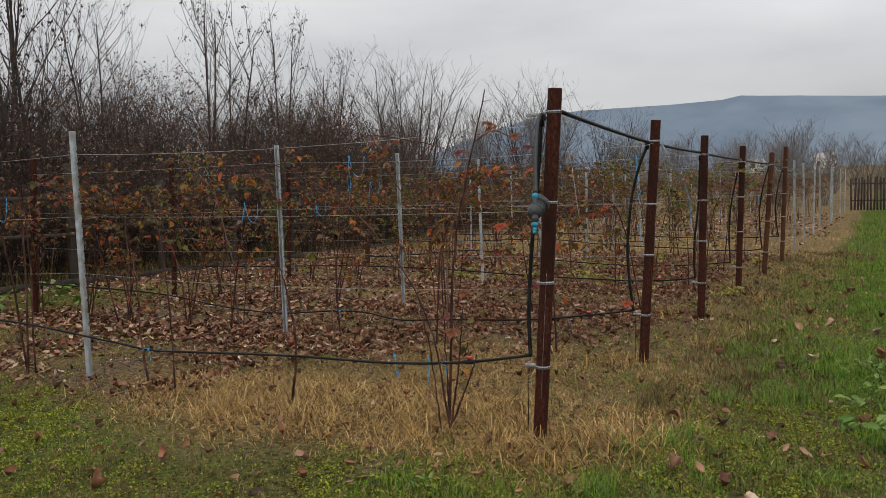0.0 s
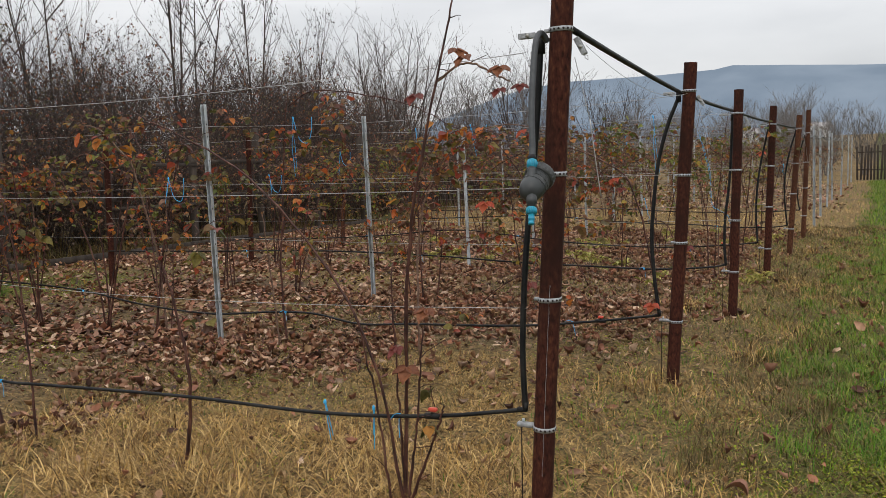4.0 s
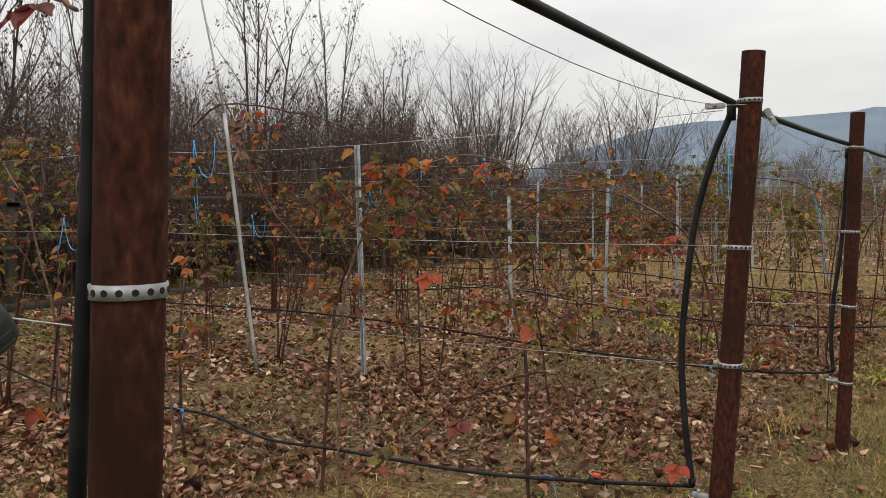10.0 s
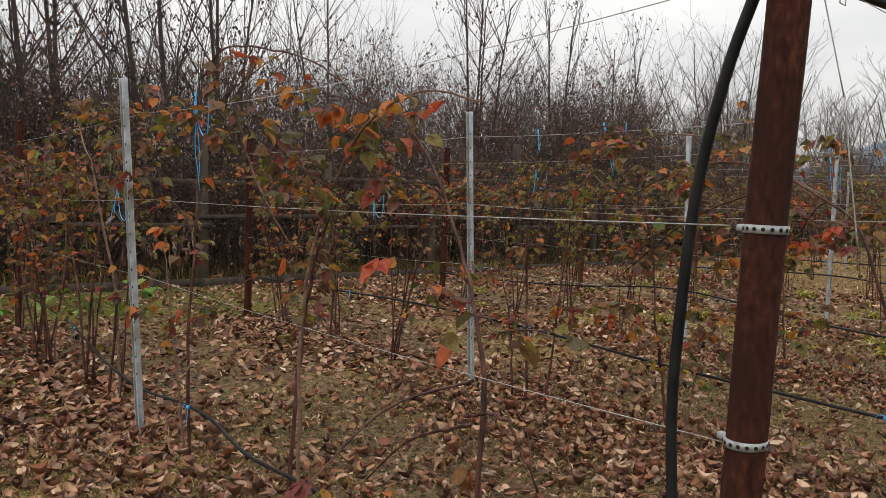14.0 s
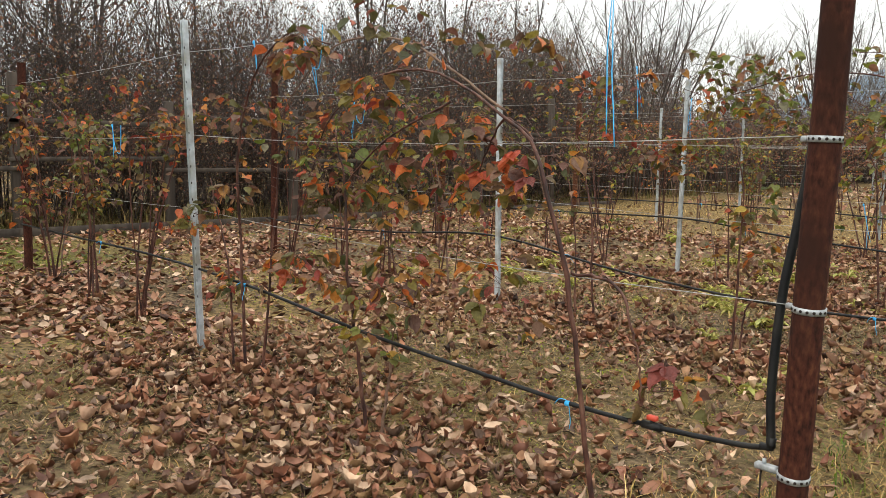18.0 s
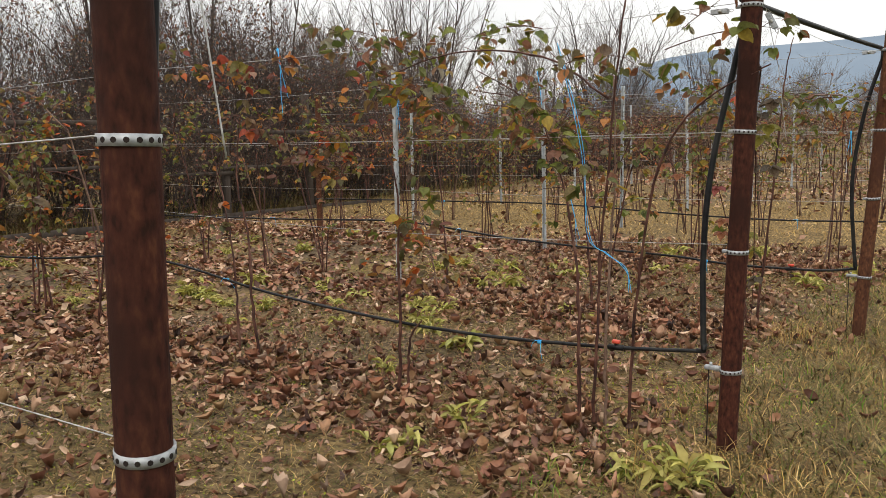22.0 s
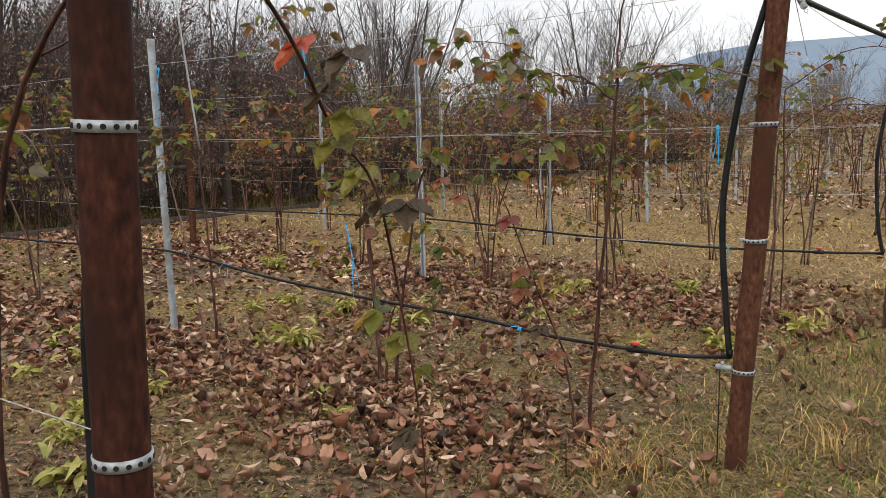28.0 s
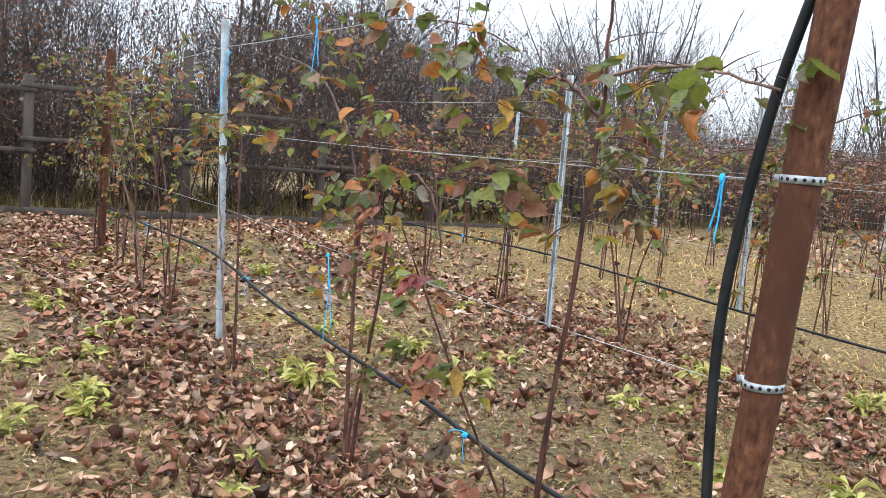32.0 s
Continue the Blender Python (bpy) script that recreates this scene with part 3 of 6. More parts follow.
STRAPS = [(0.429, 0.922, 1.385, 1.898), (0.386, 0.9, 1.33, 1.856), (0.419, 0.881, 1.326, 1.825), (0.362, 0.856, 1.335, 1.816), (0.396, 0.908, 1.342, 1.838), (0.4, 0.89, 1.34, 1.85)]


def end_post(k, y, far=False):
    """Rusty steel pipe that ends a row, leaning out a little, with its straps."""
    r, h = 0.0405, 2.03 if k < 5 or far else 2.25
    label = "round brown-rusted steel pipe post with punched zinc straps" if k > 3 else "round dark rusty steel pipe post with punched zinc straps"
    p = thing("end_post", (0, y, 0) if not far else (INNER_X2 + 0.1 * math.sin(5 * k), y + 0.05, 0), label, "post", "rusty row-end posts")
    g = Geo()
    zs = np.linspace(-0.25, h, 26)
    wob = 0.0012 * np.sin(zs * 7 + k * 2)
    g.tube(np.stack([lean_at(k, zs) + wob, wob[::-1], zs], -1), r, 22, caps=False)
    g.tube(np.stack([lean_at(k, zs[-1:] - np.array([0, 0.05])), [0, 0], h - np.array([0.0, 0.05])], -1)[::-1], r - 0.004, 22)
    part("pipe", g, RUST_BROWN if k > 3 else RUST, p)
    for i, z in enumerate(STRAPS[k] if not far else ()):
        perforated_strap(p, k, z, r, 0.1 * k + 0.2 * i)
    # the light scratch down the weld of the pipe
    if k == 0 and not far:
        part("weld_scratch", Geo().tube([(lean_at(k, z) + 0.012 + 0.001 * math.sin(z * 60), -r - 0.0002, z) for z in np.linspace(0.25, 0.98, 30)], 0.0007, 4), STRAP, p, "bare scratch along the weld")


for k, y in enumerate(ROWS):
    end_post(k, y)
    end_post(k, y, True)


def channel_post():
    """Rolled galvanised vineyard post: an open channel with rows of hook notches."""
    p = thing("vineyard_post", (0, 0, 0), "galvanised rolled-steel vineyard post with hook notches", "post", "grey trellis posts")
    prof = [(-0.024, 0.016), (-0.016, 0.018), (-0.016, -0.012), (-0.010, -0.018), (0.010, -0.018), (0.016, -0.012), (0.016, 0.018), (0.024, 0.016)]
    th = 0.0022
    inner = [(x * (1 - th / 0.02) if abs(x) < 0.02 else x, z + th) for x, z in prof]
    loop = prof + inner[::-1]
    n = len(loop)
    zs = [-0.3, 0.7, 1.4, 2.02]
    v = [(x, z, h) for h in zs for x, z in loop]
    q = [[a * n + i, a * n + (i + 1) % n, (a + 1) * n + (i + 1) % n, (a + 1) * n + i] for a in range(len(zs) - 1) for i in range(n)]
    top = [[(len(zs) - 1) * n + i for i in (a, a + 1, n - 2 - a, n - 1 - a)] for a in range(7)]
    part("channel", Geo().add(v, q, top), GALV, p, smooth=False)
    notch = Geo()
    for h in np.arange(0.35, 1.95, 0.1):
        for s in (-1, 1):
            notch.box((s * 0.0225 - 0.0022, 0.0145, h), (s * 0.0225 + 0.0022, 0.0188, h + 0.014))
    tagged(part("hook_notch", notch, HOLE, p, "dark hook notches", smooth=False), kind="stuff")
    return p


POST = channel_post()
grey_posts = [(INNER_X, y, ) for y in ROWS] + [(x, y) for y in FAR_ROWS for x in (0.0, -4.1, -8.0)]
FIX = {0: (-3.97, 5.06), 1: (-3.87, 7.48), 2: (-3.84, 9.90), 3: (-3.94, 12.55), 4: (-4.03, 15.26), 5: (-3.94, 17.9)}
TILT = {0: (1.5, 0), 1: (2.9, 1.2), 2: (2.0, 0), 3: (-0.6, -1.6), 4: (3.0, 2.5), 5: (1.0, 0)}
for i, (x, y) in enumerate(grey_posts):
    x, y = FIX.get(i, (x + random.uniform(-0.08, 0.08), y + random.uniform(-0.05, 0.05)))
    tilt_x, tilt_y = TILT.get(i, (random.uniform(-1, 2), random.uniform(-1.2, 1.2)))
    m = pose(x, y, float(ground_z(x, y)), tilt_x, tilt_y, 0) @ pose(0, 0, 0, 0, 0, random.choice((0, 180)) + random.uniform(-15, 15))
    if i == 0:
        POST.matrix_basis = m
    else:
        copy_thing(POST, m)


def sagging(a, b, sag, n=14):
    a, b = np.array(a, float), np.array(b, float)
    t = np.linspace(0, 1, n)[:, None]
    p = a * (1 - t) + b * t
    p[:, 2] -= (4 * t * (1 - t))[:, 0] * sag
    return p


def row_wires(k, y, x0, zs, end):
    g = thing("trellis_wire", (0, y, 0), "thin steel trellis wires strung along a row", "wire", "row wires")
    for i, z in enumerate(zs):
        zg = lambda x: float(rise(x, y))
        xs = [x0, INNER_X, INNER_X2, end] if end < INNER_X2 else [x0, INNER_X, end]
        pts = []
        for a, b in zip(xs, xs[1:]):
            pts += list(sagging((a, random.uniform(-0.015, 0.015), z + zg(a)), (b, 0.02, z + zg(b)), random.uniform(0.01, 0.05), 8))[:-1]
        pts.append((end, 0.02, z + zg(end)))
        part("wire", Geo().tube(pts, 0.0014, 4), WIRE, g)


for k, y in enumerate(ROWS):
    row_wires(k, y, -0.04, WIRES[1:], INNER_X2)
for k, y in enumerate(FAR_ROWS):
    row_wires(k, y, -0.02, [0.9, 1.35, 1.85], ROW_END)


def wire_strainer(k, y):
    """Galvanised ratchet strainer that tightens the top wire, on the row side of the post, and its twin on the lane side."""
    for side, x, dz, turn in ((1, -0.125, -0.01, 0), (-1, 0.065, -0.06, 62)):
        s = thing("wire_strainer", pose(x + lean_at(k, 1.845), y + (0.0 if side > 0 else 0.03), STRAPS[k][3] + dz, 0, turn, 0) @ Matrix.Diagonal((0.75, 0.75, 0.75, 1)), "small galvanised ratchet strainer for a trellis wire", "wire strainer", "strainers")
        part("frame", Geo().box((-0.045, -0.016, -0.013), (0.045, -0.012, 0.013), 0.002).box((-0.045, 0.012, -0.013), (0.045, 0.016, 0.013), 0.002).box((-0.045, -0.013, -0.013), (-0.041, 0.013, 0.013), 0.001), STRAP, s, smooth=False)
        part("spool", Geo().lathe([(0.010, -0.02), (0.010, 0.02)], 12, pose(0.005, 0, 0, 90)), GALV, s)
        part("loop", Geo().tube([(0.045, 0, 0), (0.06, 0, 0.008), (0.075, 0, 0), (0.06, 0, -0.008), (0.045, 0, 0)], 0.002, 5), WIRE, s)


for k, y in enumerate(ROWS[:5]):
    wire_strainer(k, y)
    w = thing("wire_end", (lean_at(k, 1.8) + 0.045, y + 0.03, 1.80), "loose end of trellis wire hanging off a rusty post", "wire", "loose wire ends")
    part("thin_end", Geo().tube(sagging((0, 0, 0), (0.05, 0.01, -0.22), 0.0, 5), 0.0014, 4), WIRE, w)
    part("sleeve", Geo().tube(sagging((0.05, 0.01, -0.22), (0.085, 0.02, -0.50), 0.004, 8), 0.0021 if k == 0 else 0.0013, 6), WIRE, w, "pale sleeve on the wire")
    c = thing("wire_clamp", (lean_at(k, 0.4) - 0.062, y - 0.005, STRAPS[k][0] + 0.005), "small galvanised clamp holding the low wire", "clamp", "low wire clamps")
    part("jaw", Geo().box((-0.045, -0.012, -0.009), (0.02, 0.012, 0.009), 0.003), STRAP, c)
    part("screw", Geo().lathe([(0.006, 0), (0.006, 0.014)], 6, pose(-0.02, 0, 0.008)), GALV, c)
    part("stake", Geo().tube([(-0.03, 0.004, 0.0), (-0.034, 0.006, -STRAPS[k][0] - 0.05)], 0.0025, 5), HOLE, c, "thin iron stake under the clamp")


# ---------------------------------------------------------------- watering
def curve_points(keys, n=40):
    """Smooth path through key points (Catmull-Rom)."""
    p = np.array(keys, float)
    p = np.vstack([2 * p[0] - p[1], p, 2 * p[-1] - p[-2]])
    out = []
    m = len(keys) - 1
    for i in range(m):
        t = np.linspace(0, 1, max(3, n // m), endpoint=False)[:, None]
        a, b, c, d = p[i:i + 4]
        out.append(0.5 * (2 * b + (c - a) * t + (2 * a - 5 * b + 4 * c - d) * t ** 2 + (3 * b - a - 3 * c + d) * t ** 3))
    return np.vstack(out + [p[-2][None]])


def bent(start, direction, length, n, wander, droop, r):
    p, d, out = np.array(start, float), np.array(direction, float), [np.array(start, float)]
    d /= np.linalg.norm(d)
    for i in range(n):
        d = d + wander * r.standard_normal(3)
        d[2] -= droop * (i + 1) / n
        d /= np.linalg.norm(d)
        p = p + d * length / n
        out.append(p)
    return np.array(out)


DRIP = [[(-0.06, 0.49), (-0.48, 0.42), (-1.03, 0.375), (-1.85, 0.36), (-2.81, 0.32), (-3.2, 0.31), (-3.7, 0.36), (-5.0, 0.45), (-6.5, 0.40), (-8.0, 0.45)],
        [(-0.13, 0.42), (-0.6, 0.35), (-1.15, 0.29), (-1.98, 0.25), (-2.48, 0.22), (-2.9, 0.275), (-3.32, 0.27), (-4.0, 0.22), (-4.8, 0.26), (-5.9, 0.37), (-8.0, 0.43)],
        [(-0.078, 0.48), (-0.2, 0.455), (-0.49, 0.43), (-0.8, 0.42), (-1.26, 0.43), (-2.06, 0.45), (-3.24, 0.50), (-4.58, 0.52), (-6.3, 0.48), (-8.0, 0.45)],
        [(-0.133, 0.43), (-0.41, 0.40), (-0.75, 0.375), (-1.25, 0.355), (-1.85, 0.365), (-2.8, 0.425), (-3.75, 0.53), (-4.4, 0.54), (-5.5, 0.45), (-7.2, 0.38), (-8.0, 0.40)],
        [(-0.035, 0.445), (-0.24, 0.42), (-0.47, 0.415), (-0.85, 0.415), (-1.28, 0.445), (-1.95, 0.465), (-2.79, 0.51), (-3.6, 0.58), (-4.2, 0.59), (-5.5, 0.55), (-8.0, 0.50)],
        [(-0.09, 0.50), (-0.5, 0.48), (-1.4, 0.46), (-2.4, 0.485), (-3.35, 0.53), (-4.2, 0.55), (-5.1, 0.54), (-7.0, 0.52), (-8.0, 0.50)]]


def drip_line(k, y):
    d = thing("drip_line", (0, y, 0), "black drip irrigation pipe hanging along a row", "irrigation pipe", "drip lines")
    x0, z0 = DRIP[k][0]
    sag = DRIP[k][1:]
    keys = [(x0, 0.0, z0)] + [(x, 0.012 * math.sin(x * 1.9 + k), z) for x, z in sag]
    part("pipe", Geo().tube(curve_points(keys, 110), 0.0085, 8), BLACK, d)
    # emitters and the small tap with its red handle
    path = curve_points(keys, 400)
    c = path[np.argmin(np.abs(path[:, 0] - (x0 - 0.40)))]
    tap = part("tap", Geo().tube([c + (0.035, 0, 0.002), c + (-0.035, 0, -0.002)], 0.013, 10).tube([c, c + (0, 0, 0.028)], 0.009, 8), BLACK, d)
    part("tap_handle", Geo().box(tuple(c + (-0.018, -0.010, 0.018)), tuple(c + (0.018, 0.010, 0.034)), 0.003), RED, tap, "orange-red tap handle")
    part("elbow", Geo().tube([(x0 - 0.03, 0, z0 - 0.002), (x0, 0, z0), (x0 + 0.004, 0, z0 + 0.03)], 0.0115, 8), BLACK, d)
    for x, z in ((q[0], q[2]) for q in (path[np.argmin(np.abs(path[:, 0] - x1))] for x1 in (-0.62 - 0.1 * k, -3.2, -5.6))):
        tie = Geo().tube(bent((x, 0.0, z + 0.008), (0.3, -0.2, -1), 0.10, 5, 0.12, 0.1, rng), 0.0016, 4).tube(bent((x + 0.004, -0.004, z + 0.010), (-0.5, -0.4, 0.2), 0.06, 5, 0.15, 0.5, rng), 0.0016, 4)
        for a in (-0.006, 0.0, 0.006):
            tie.lathe([(0.0085, -0.0018), (0.0105, 0), (0.0085, 0.0018)], 8, pose(x + a, 0.0, z, 0, 90, 10 * a))
        part("tie", tie, TWINE, d, "blue twine tie with loose ends")


for k, y in enumerate(ROWS):
    drip_line(k, y)


RISER = [[(0.028, 1.85), (0.010, 1.60), (-0.010, 1.40), (-0.034, 1.20), (-0.052, 1.0), (-0.066, 0.72)],
         [(-0.004, 1.82), (-0.075, 1.64), (-0.135, 1.40), (-0.168, 1.10), (-0.177, 0.90), (-0.160, 0.65)],
         [(-0.040, 1.80), (-0.048, 1.55), (-0.056, 1.30), (-0.071, 1.10), (-0.090, 0.90), (-0.093, 0.65)],
         [(-0.030, 1.80), (-0.080, 1.55), (-0.122, 1.30), (-0.148, 1.05), (-0.156, 0.80), (-0.147, 0.60)],
         [(0.070, 1.80), (-0.002, 1.55), (-0.044, 1.33), (-0.073, 1.10), (-0.075, 0.90), (-0.055, 0.64)],
         [(-0.03, 1.80), (-0.10, 1.5), (-0.15, 1.15), (-0.14, 0.85), (-0.12, 0.65)]]


def riser(k, y):
    """Black feed hose from the header pipe at the post's top down to the drip line."""
    d = thing("riser_hose", (0, y, 0), "black feed hose hanging down beside a rusty post", "hose", "riser hoses")
    back = [(0.0,) * 6, (0.0,) * 6, (0.10, 0.09, 0.07, 0.05, 0.03, 0.01), (0.11, 0.10, 0.065, 0.04, 0.035, 0.02), (0.0,) * 6, (0.0,) * 6][k]
    keys = [(x, b, z) for (x, z), b in zip(RISER[k], back)] + [(DRIP[k][0][0], 0, DRIP[k][0][1])]
    part("hose", Geo().tube(curve_points(keys, 48), 0.0125 if k else 0.0115, 10), BLACK, d)
    part("tee", Geo().lathe([(0.017, -0.03), (0.017, 0.03)], 12, pose(RISER[k][0][0], back[0], RISER[k][0][1])), BLACK, d)


for k, y in enumerate(ROWS):
    riser(k, y)

for k in range(5):
    h = thing("header_pipe", (0, 0, 0), "black header pipe slung from post top to post top", "irrigation pipe", "header pipes")
    a = (lean_at(k, 1.82) - 0.05 + (0.085 if k == 0 else 0.0), ROWS[k] + 0.03, 1.90 if k == 0 else 1.85)
    b = (lean_at(k + 1, 1.82) - 0.05, ROWS[k + 1] - 0.03, 1.85 + float(rise(0, ROWS[k + 1])) * (k == 4))
    part("pipe", Geo().tube(sagging(a, b, 0.006, 20), 0.0125, 10), BLACK, h)
    part("support_wire", Geo().tube(sagging((a[0] + 0.05, a[1], 1.84), (b[0] + 0.05, b[1], 1.84), 0.075, 14), 0.0012, 4), WIRE, h)
h = thing("header_pipe", (0, 0, 0), "pale header pipe running on past the last rusty post", "irrigation pipe", "header pipes")
ends = [(0.0, ROWS[5])] + [(0.0, y) for y in FAR_ROWS]
for (xa, ya), (xb, yb) in zip(ends, ends[1:]):
    part("pipe", Geo().tube(sagging((xa, ya, 1.82 + float(rise(xa, ya))), (xb, yb, 1.86 + float(rise(xb, yb))), 0.06, 8), 0.0125, 6), GREYHOSE, h)


MARK = 250


def water_filter():
    """Y-shaped screen filter that hangs from the first post on a grey hose; its outlet ends in a turquoise coupling."""
    top, tip, mid = Vector((0.072, 4.776, 1.425)), Vector((0.098, 4.692, 1.235)), Vector((0.077, 4.751, 1.337))
    f = thing("water_filter", (0, 0, 0), "dark grey plastic water filter with turquoise hose couplings", "water filter")
    down = (tip - top).normalized()
    axis = Vector((0.12, 0.80, 0.57)).normalized()

    def along(origin, d):
        return Matrix.Translation(origin) @ d.to_track_quat("Z", "Y").to_matrix().to_4x4()

    A = along(mid, axis)
    body = part("body", Geo().lathe([(0.004, -0.043), (0.016, -0.040), (0.029, -0.031), (0.038, -0.018), (0.042, -0.002), (0.0435, 0.015), (0.0445, 0.068)], 28, A), FILTER, f)
    ribs = Geo()
    for z in (0.018, 0.036, 0.054):
        ribs.lathe([(0.0436, z - 0.0012), (0.0452, z), (0.0436, z + 0.0012)], 28, A)
    for i in range(14):
        ribs.box((0.042, -0.0010, 0.014), (0.0455, 0.0010, 0.066), 0, A @ Matrix.Rotation(i * math.tau / 14, 4, "Z"))
    part("rib", ribs, FILTER, body, smooth=False)
    cap = part("cap", Geo().lathe([(0.045, 0.060), (0.0515, 0.062), (0.0515, 0.090), (0.048, 0.095), (0.01, 0.098)], 28, A), FILTER, f, "ribbed screw cap")
    lug = Geo()
    for i in range(20):
        lug.box((0.0505, -0.003, 0.064), (0.0532, 0.003, 0.088), 0, A @ Matrix.Rotation(i * math.tau / 20, 4, "Z"))
    part("grip", lug, FILTER, cap, smooth=False)
    D = along(top, down)
    part("inlet", Geo().lathe([(0.015, 0.015), (0.0165, 0.03), (0.0165, 0.065), (0.019, 0.075), (0.019, 0.10)], 18, D), FILTER, f)
    part("nozzle", Geo().lathe([(0.006, 0), (0.006, 0.014)], 10, along(top + down * 0.06, Vector((0.75, -0.6, 0.1)))), BLACK, f)
    E = along(tip - down * 0.055, down)
    part("mark", Geo().tube([E @ Vector((0.0185 * math.cos(a), 0.0185 * math.sin(a), -0.045 + 0.013 * math.cos(b))) for b in np.linspace(0, math.tau, 17) for a in (math.radians(MARK) + 0.38 * math.sin(b),)], 0.0006, 4), STRAP, f, "pale oval mark")
    part("outlet", Geo().lathe([(0.0175, -0.090), (0.0178, -0.02), (0.0185, -0.008), (0.0145, -0.006), (0.0145, 0.012)], 18, E), FILTER, f)
    for m, sgn in ((along(top, down), 1), (E, -1)):
        nut = Geo().lathe([(0.0155, -0.012 if sgn > 0 else 0.008), (0.0172, -0.008 if sgn > 0 else 0.012), (0.0172, 0.014 if sgn > 0 else 0.028), (0.014, 0.018 if sgn > 0 else 0.032)], 20, m)
        for i in range(14):
            nut.box((0.0168, -0.0018, -0.006 if sgn > 0 else 0.011), (0.0185, 0.0018, 0.012 if sgn > 0 else 0.028), 0, m @ Matrix.Rotation(i * math.tau / 14, 4, "Z"))
        part("coupling", nut, TEAL, f, "turquoise ribbed coupling nut")
    part("spigot", Geo().lathe([(0.0105, 0.03), (0.0105, 0.044), (0.0112, 0.046), (0.0112, 0.052), (0.0092, 0.053), (0.0092, 0.060), (0.0104, 0.061), (0.0104, 0.067), (0.008, 0.069)], 16, E), TEAL, f, "turquoise plug-in spigot")
    hose = curve_points([tuple(top - down * 0.005), tuple(top - down * 0.06), (0.053, 4.83, 1.60), (0.044, 4.875, 1.75), (0.042, 4.915, 1.855), (0.048, 4.95, 1.885), (0.06, 4.98, 1.86)], 50)
    part("hose", Geo().tube(hose, 0.0115, 12), GREYHOSE, f, "grey supply hose bending over to the post top")
    part("collar", Geo().lathe([(0.0135, -0.03), (0.0145, -0.012)], 14, D), BLACK, f)


water_filter()


# ---------------------------------------------------------------- brambles
def leaf_sprigs(g, pts, r, count, size, spread=0.10, low=False):
    """Three-part bramble leaves on stalks along a shoot."""
    n = len(pts)
    idx = r.uniform(0.25, 1, count) * (n - 1)
    i = np.minimum(idx.astype(int), n - 2)
    f = (idx - i)[:, None]
    base = pts[i] * (1 - f) + pts[i + 1] * f
    out = r.uniform(0, 2 * np.pi, count)
    stalk = base + np.stack([np.cos(out) * spread * r.uniform(0.4, 1.2, count), np.sin(out) * spread * r.uniform(0.4, 1.2, count), r.uniform(-0.9, 0.4, count) * spread], -1)
    for a, b in zip(base, stalk):
        ribbon(g[1], [a, (a + b) / 2 + (0, 0, 0.012), b], 0.0026, r)
    s = size * r.uniform(0.65, 1.25, count)
    for turn, scale in ((0, 1.0), (1.15, 0.82), (-1.15, 0.82)):
        keep = r.uniform(size=count) > (0.12 if turn == 0 else 0.3)
        blades(g[0], stalk[keep], (out + turn)[keep] + r.normal(0, 0.2, keep.sum()), r.uniform(-0.15, 1.15, keep.sum()), r.normal(0, 0.55, keep.sum()), (s * scale)[keep], r.uniform(0.85, 1.15, keep.sum()), r.normal(0.05, 0.28, keep.sum()), small=low or "toothed")


def bramble(seed, leafy, leaf_mat, label, height=1.75, canes=4, group="brambles on the trellis", low=False):
    """A bramble stool: woody canes tied up to the wires, arching tips, side shoots and leaves."""
    r = np.random.default_rng(seed)
    b = thing("bramble", (0, 0, 0), label, "bramble bush", group)
    leaves, stalks = Geo(), Geo()
    for c in range(canes):
        start = np.array([r.normal(0, 0.07), r.normal(0, 0.03), -0.03])
        hgt = height * r.uniform(0.75, 1.12)
        p = bent(start, (r.normal(0, 0.10), r.normal(0, 0.05), 1), hgt, 12, 0.035, 0.0, r)
        side = r.choice((-1, 1))
        tip = bent(p[-1], (side * r.uniform(0.5, 1.2), r.normal(0, 0.25), r.uniform(0.1, 0.9)), r.uniform(0.5, 1.3), 11, 0.09, 0.30, r)
        whole = np.vstack([p, tip[1:]]) if r.uniform() < 0.75 else p
        rad = np.linspace(r.uniform(0.0065, 0.0105), 0.0022, len(whole))
        part("cane", Geo().tube(whole, rad, 4 if low else 7), CANE if r.uniform() < 0.8 else PALECANE, b)
        leaf_sprigs((leaves, stalks), whole[5:], r, int(leafy * r.uniform(0.8, 1.5)), 0.064, low=low)
        for _ in range(r.integers(2, 5)):
            q = whole[r.integers(4, len(whole) - 1)]
            s = bent(q, (r.normal(0, 1), r.normal(0, 0.55), r.uniform(-0.1, 0.9)), r.uniform(0.2, 0.55), 6, 0.12, 0.18, r)
            stalks.tube(s, np.linspace(0.003, 0.0012, len(s)), 4, caps=False)
            leaf_sprigs((leaves, stalks), s, r, int(leafy * 0.45) + 1, 0.056, low=low)
    tagged(part("shoot_tangle", stalks, CANE, b), kind="stuff")
    tagged(part("leaves", leaves, leaf_mat, b), kind="stuff")
    return b


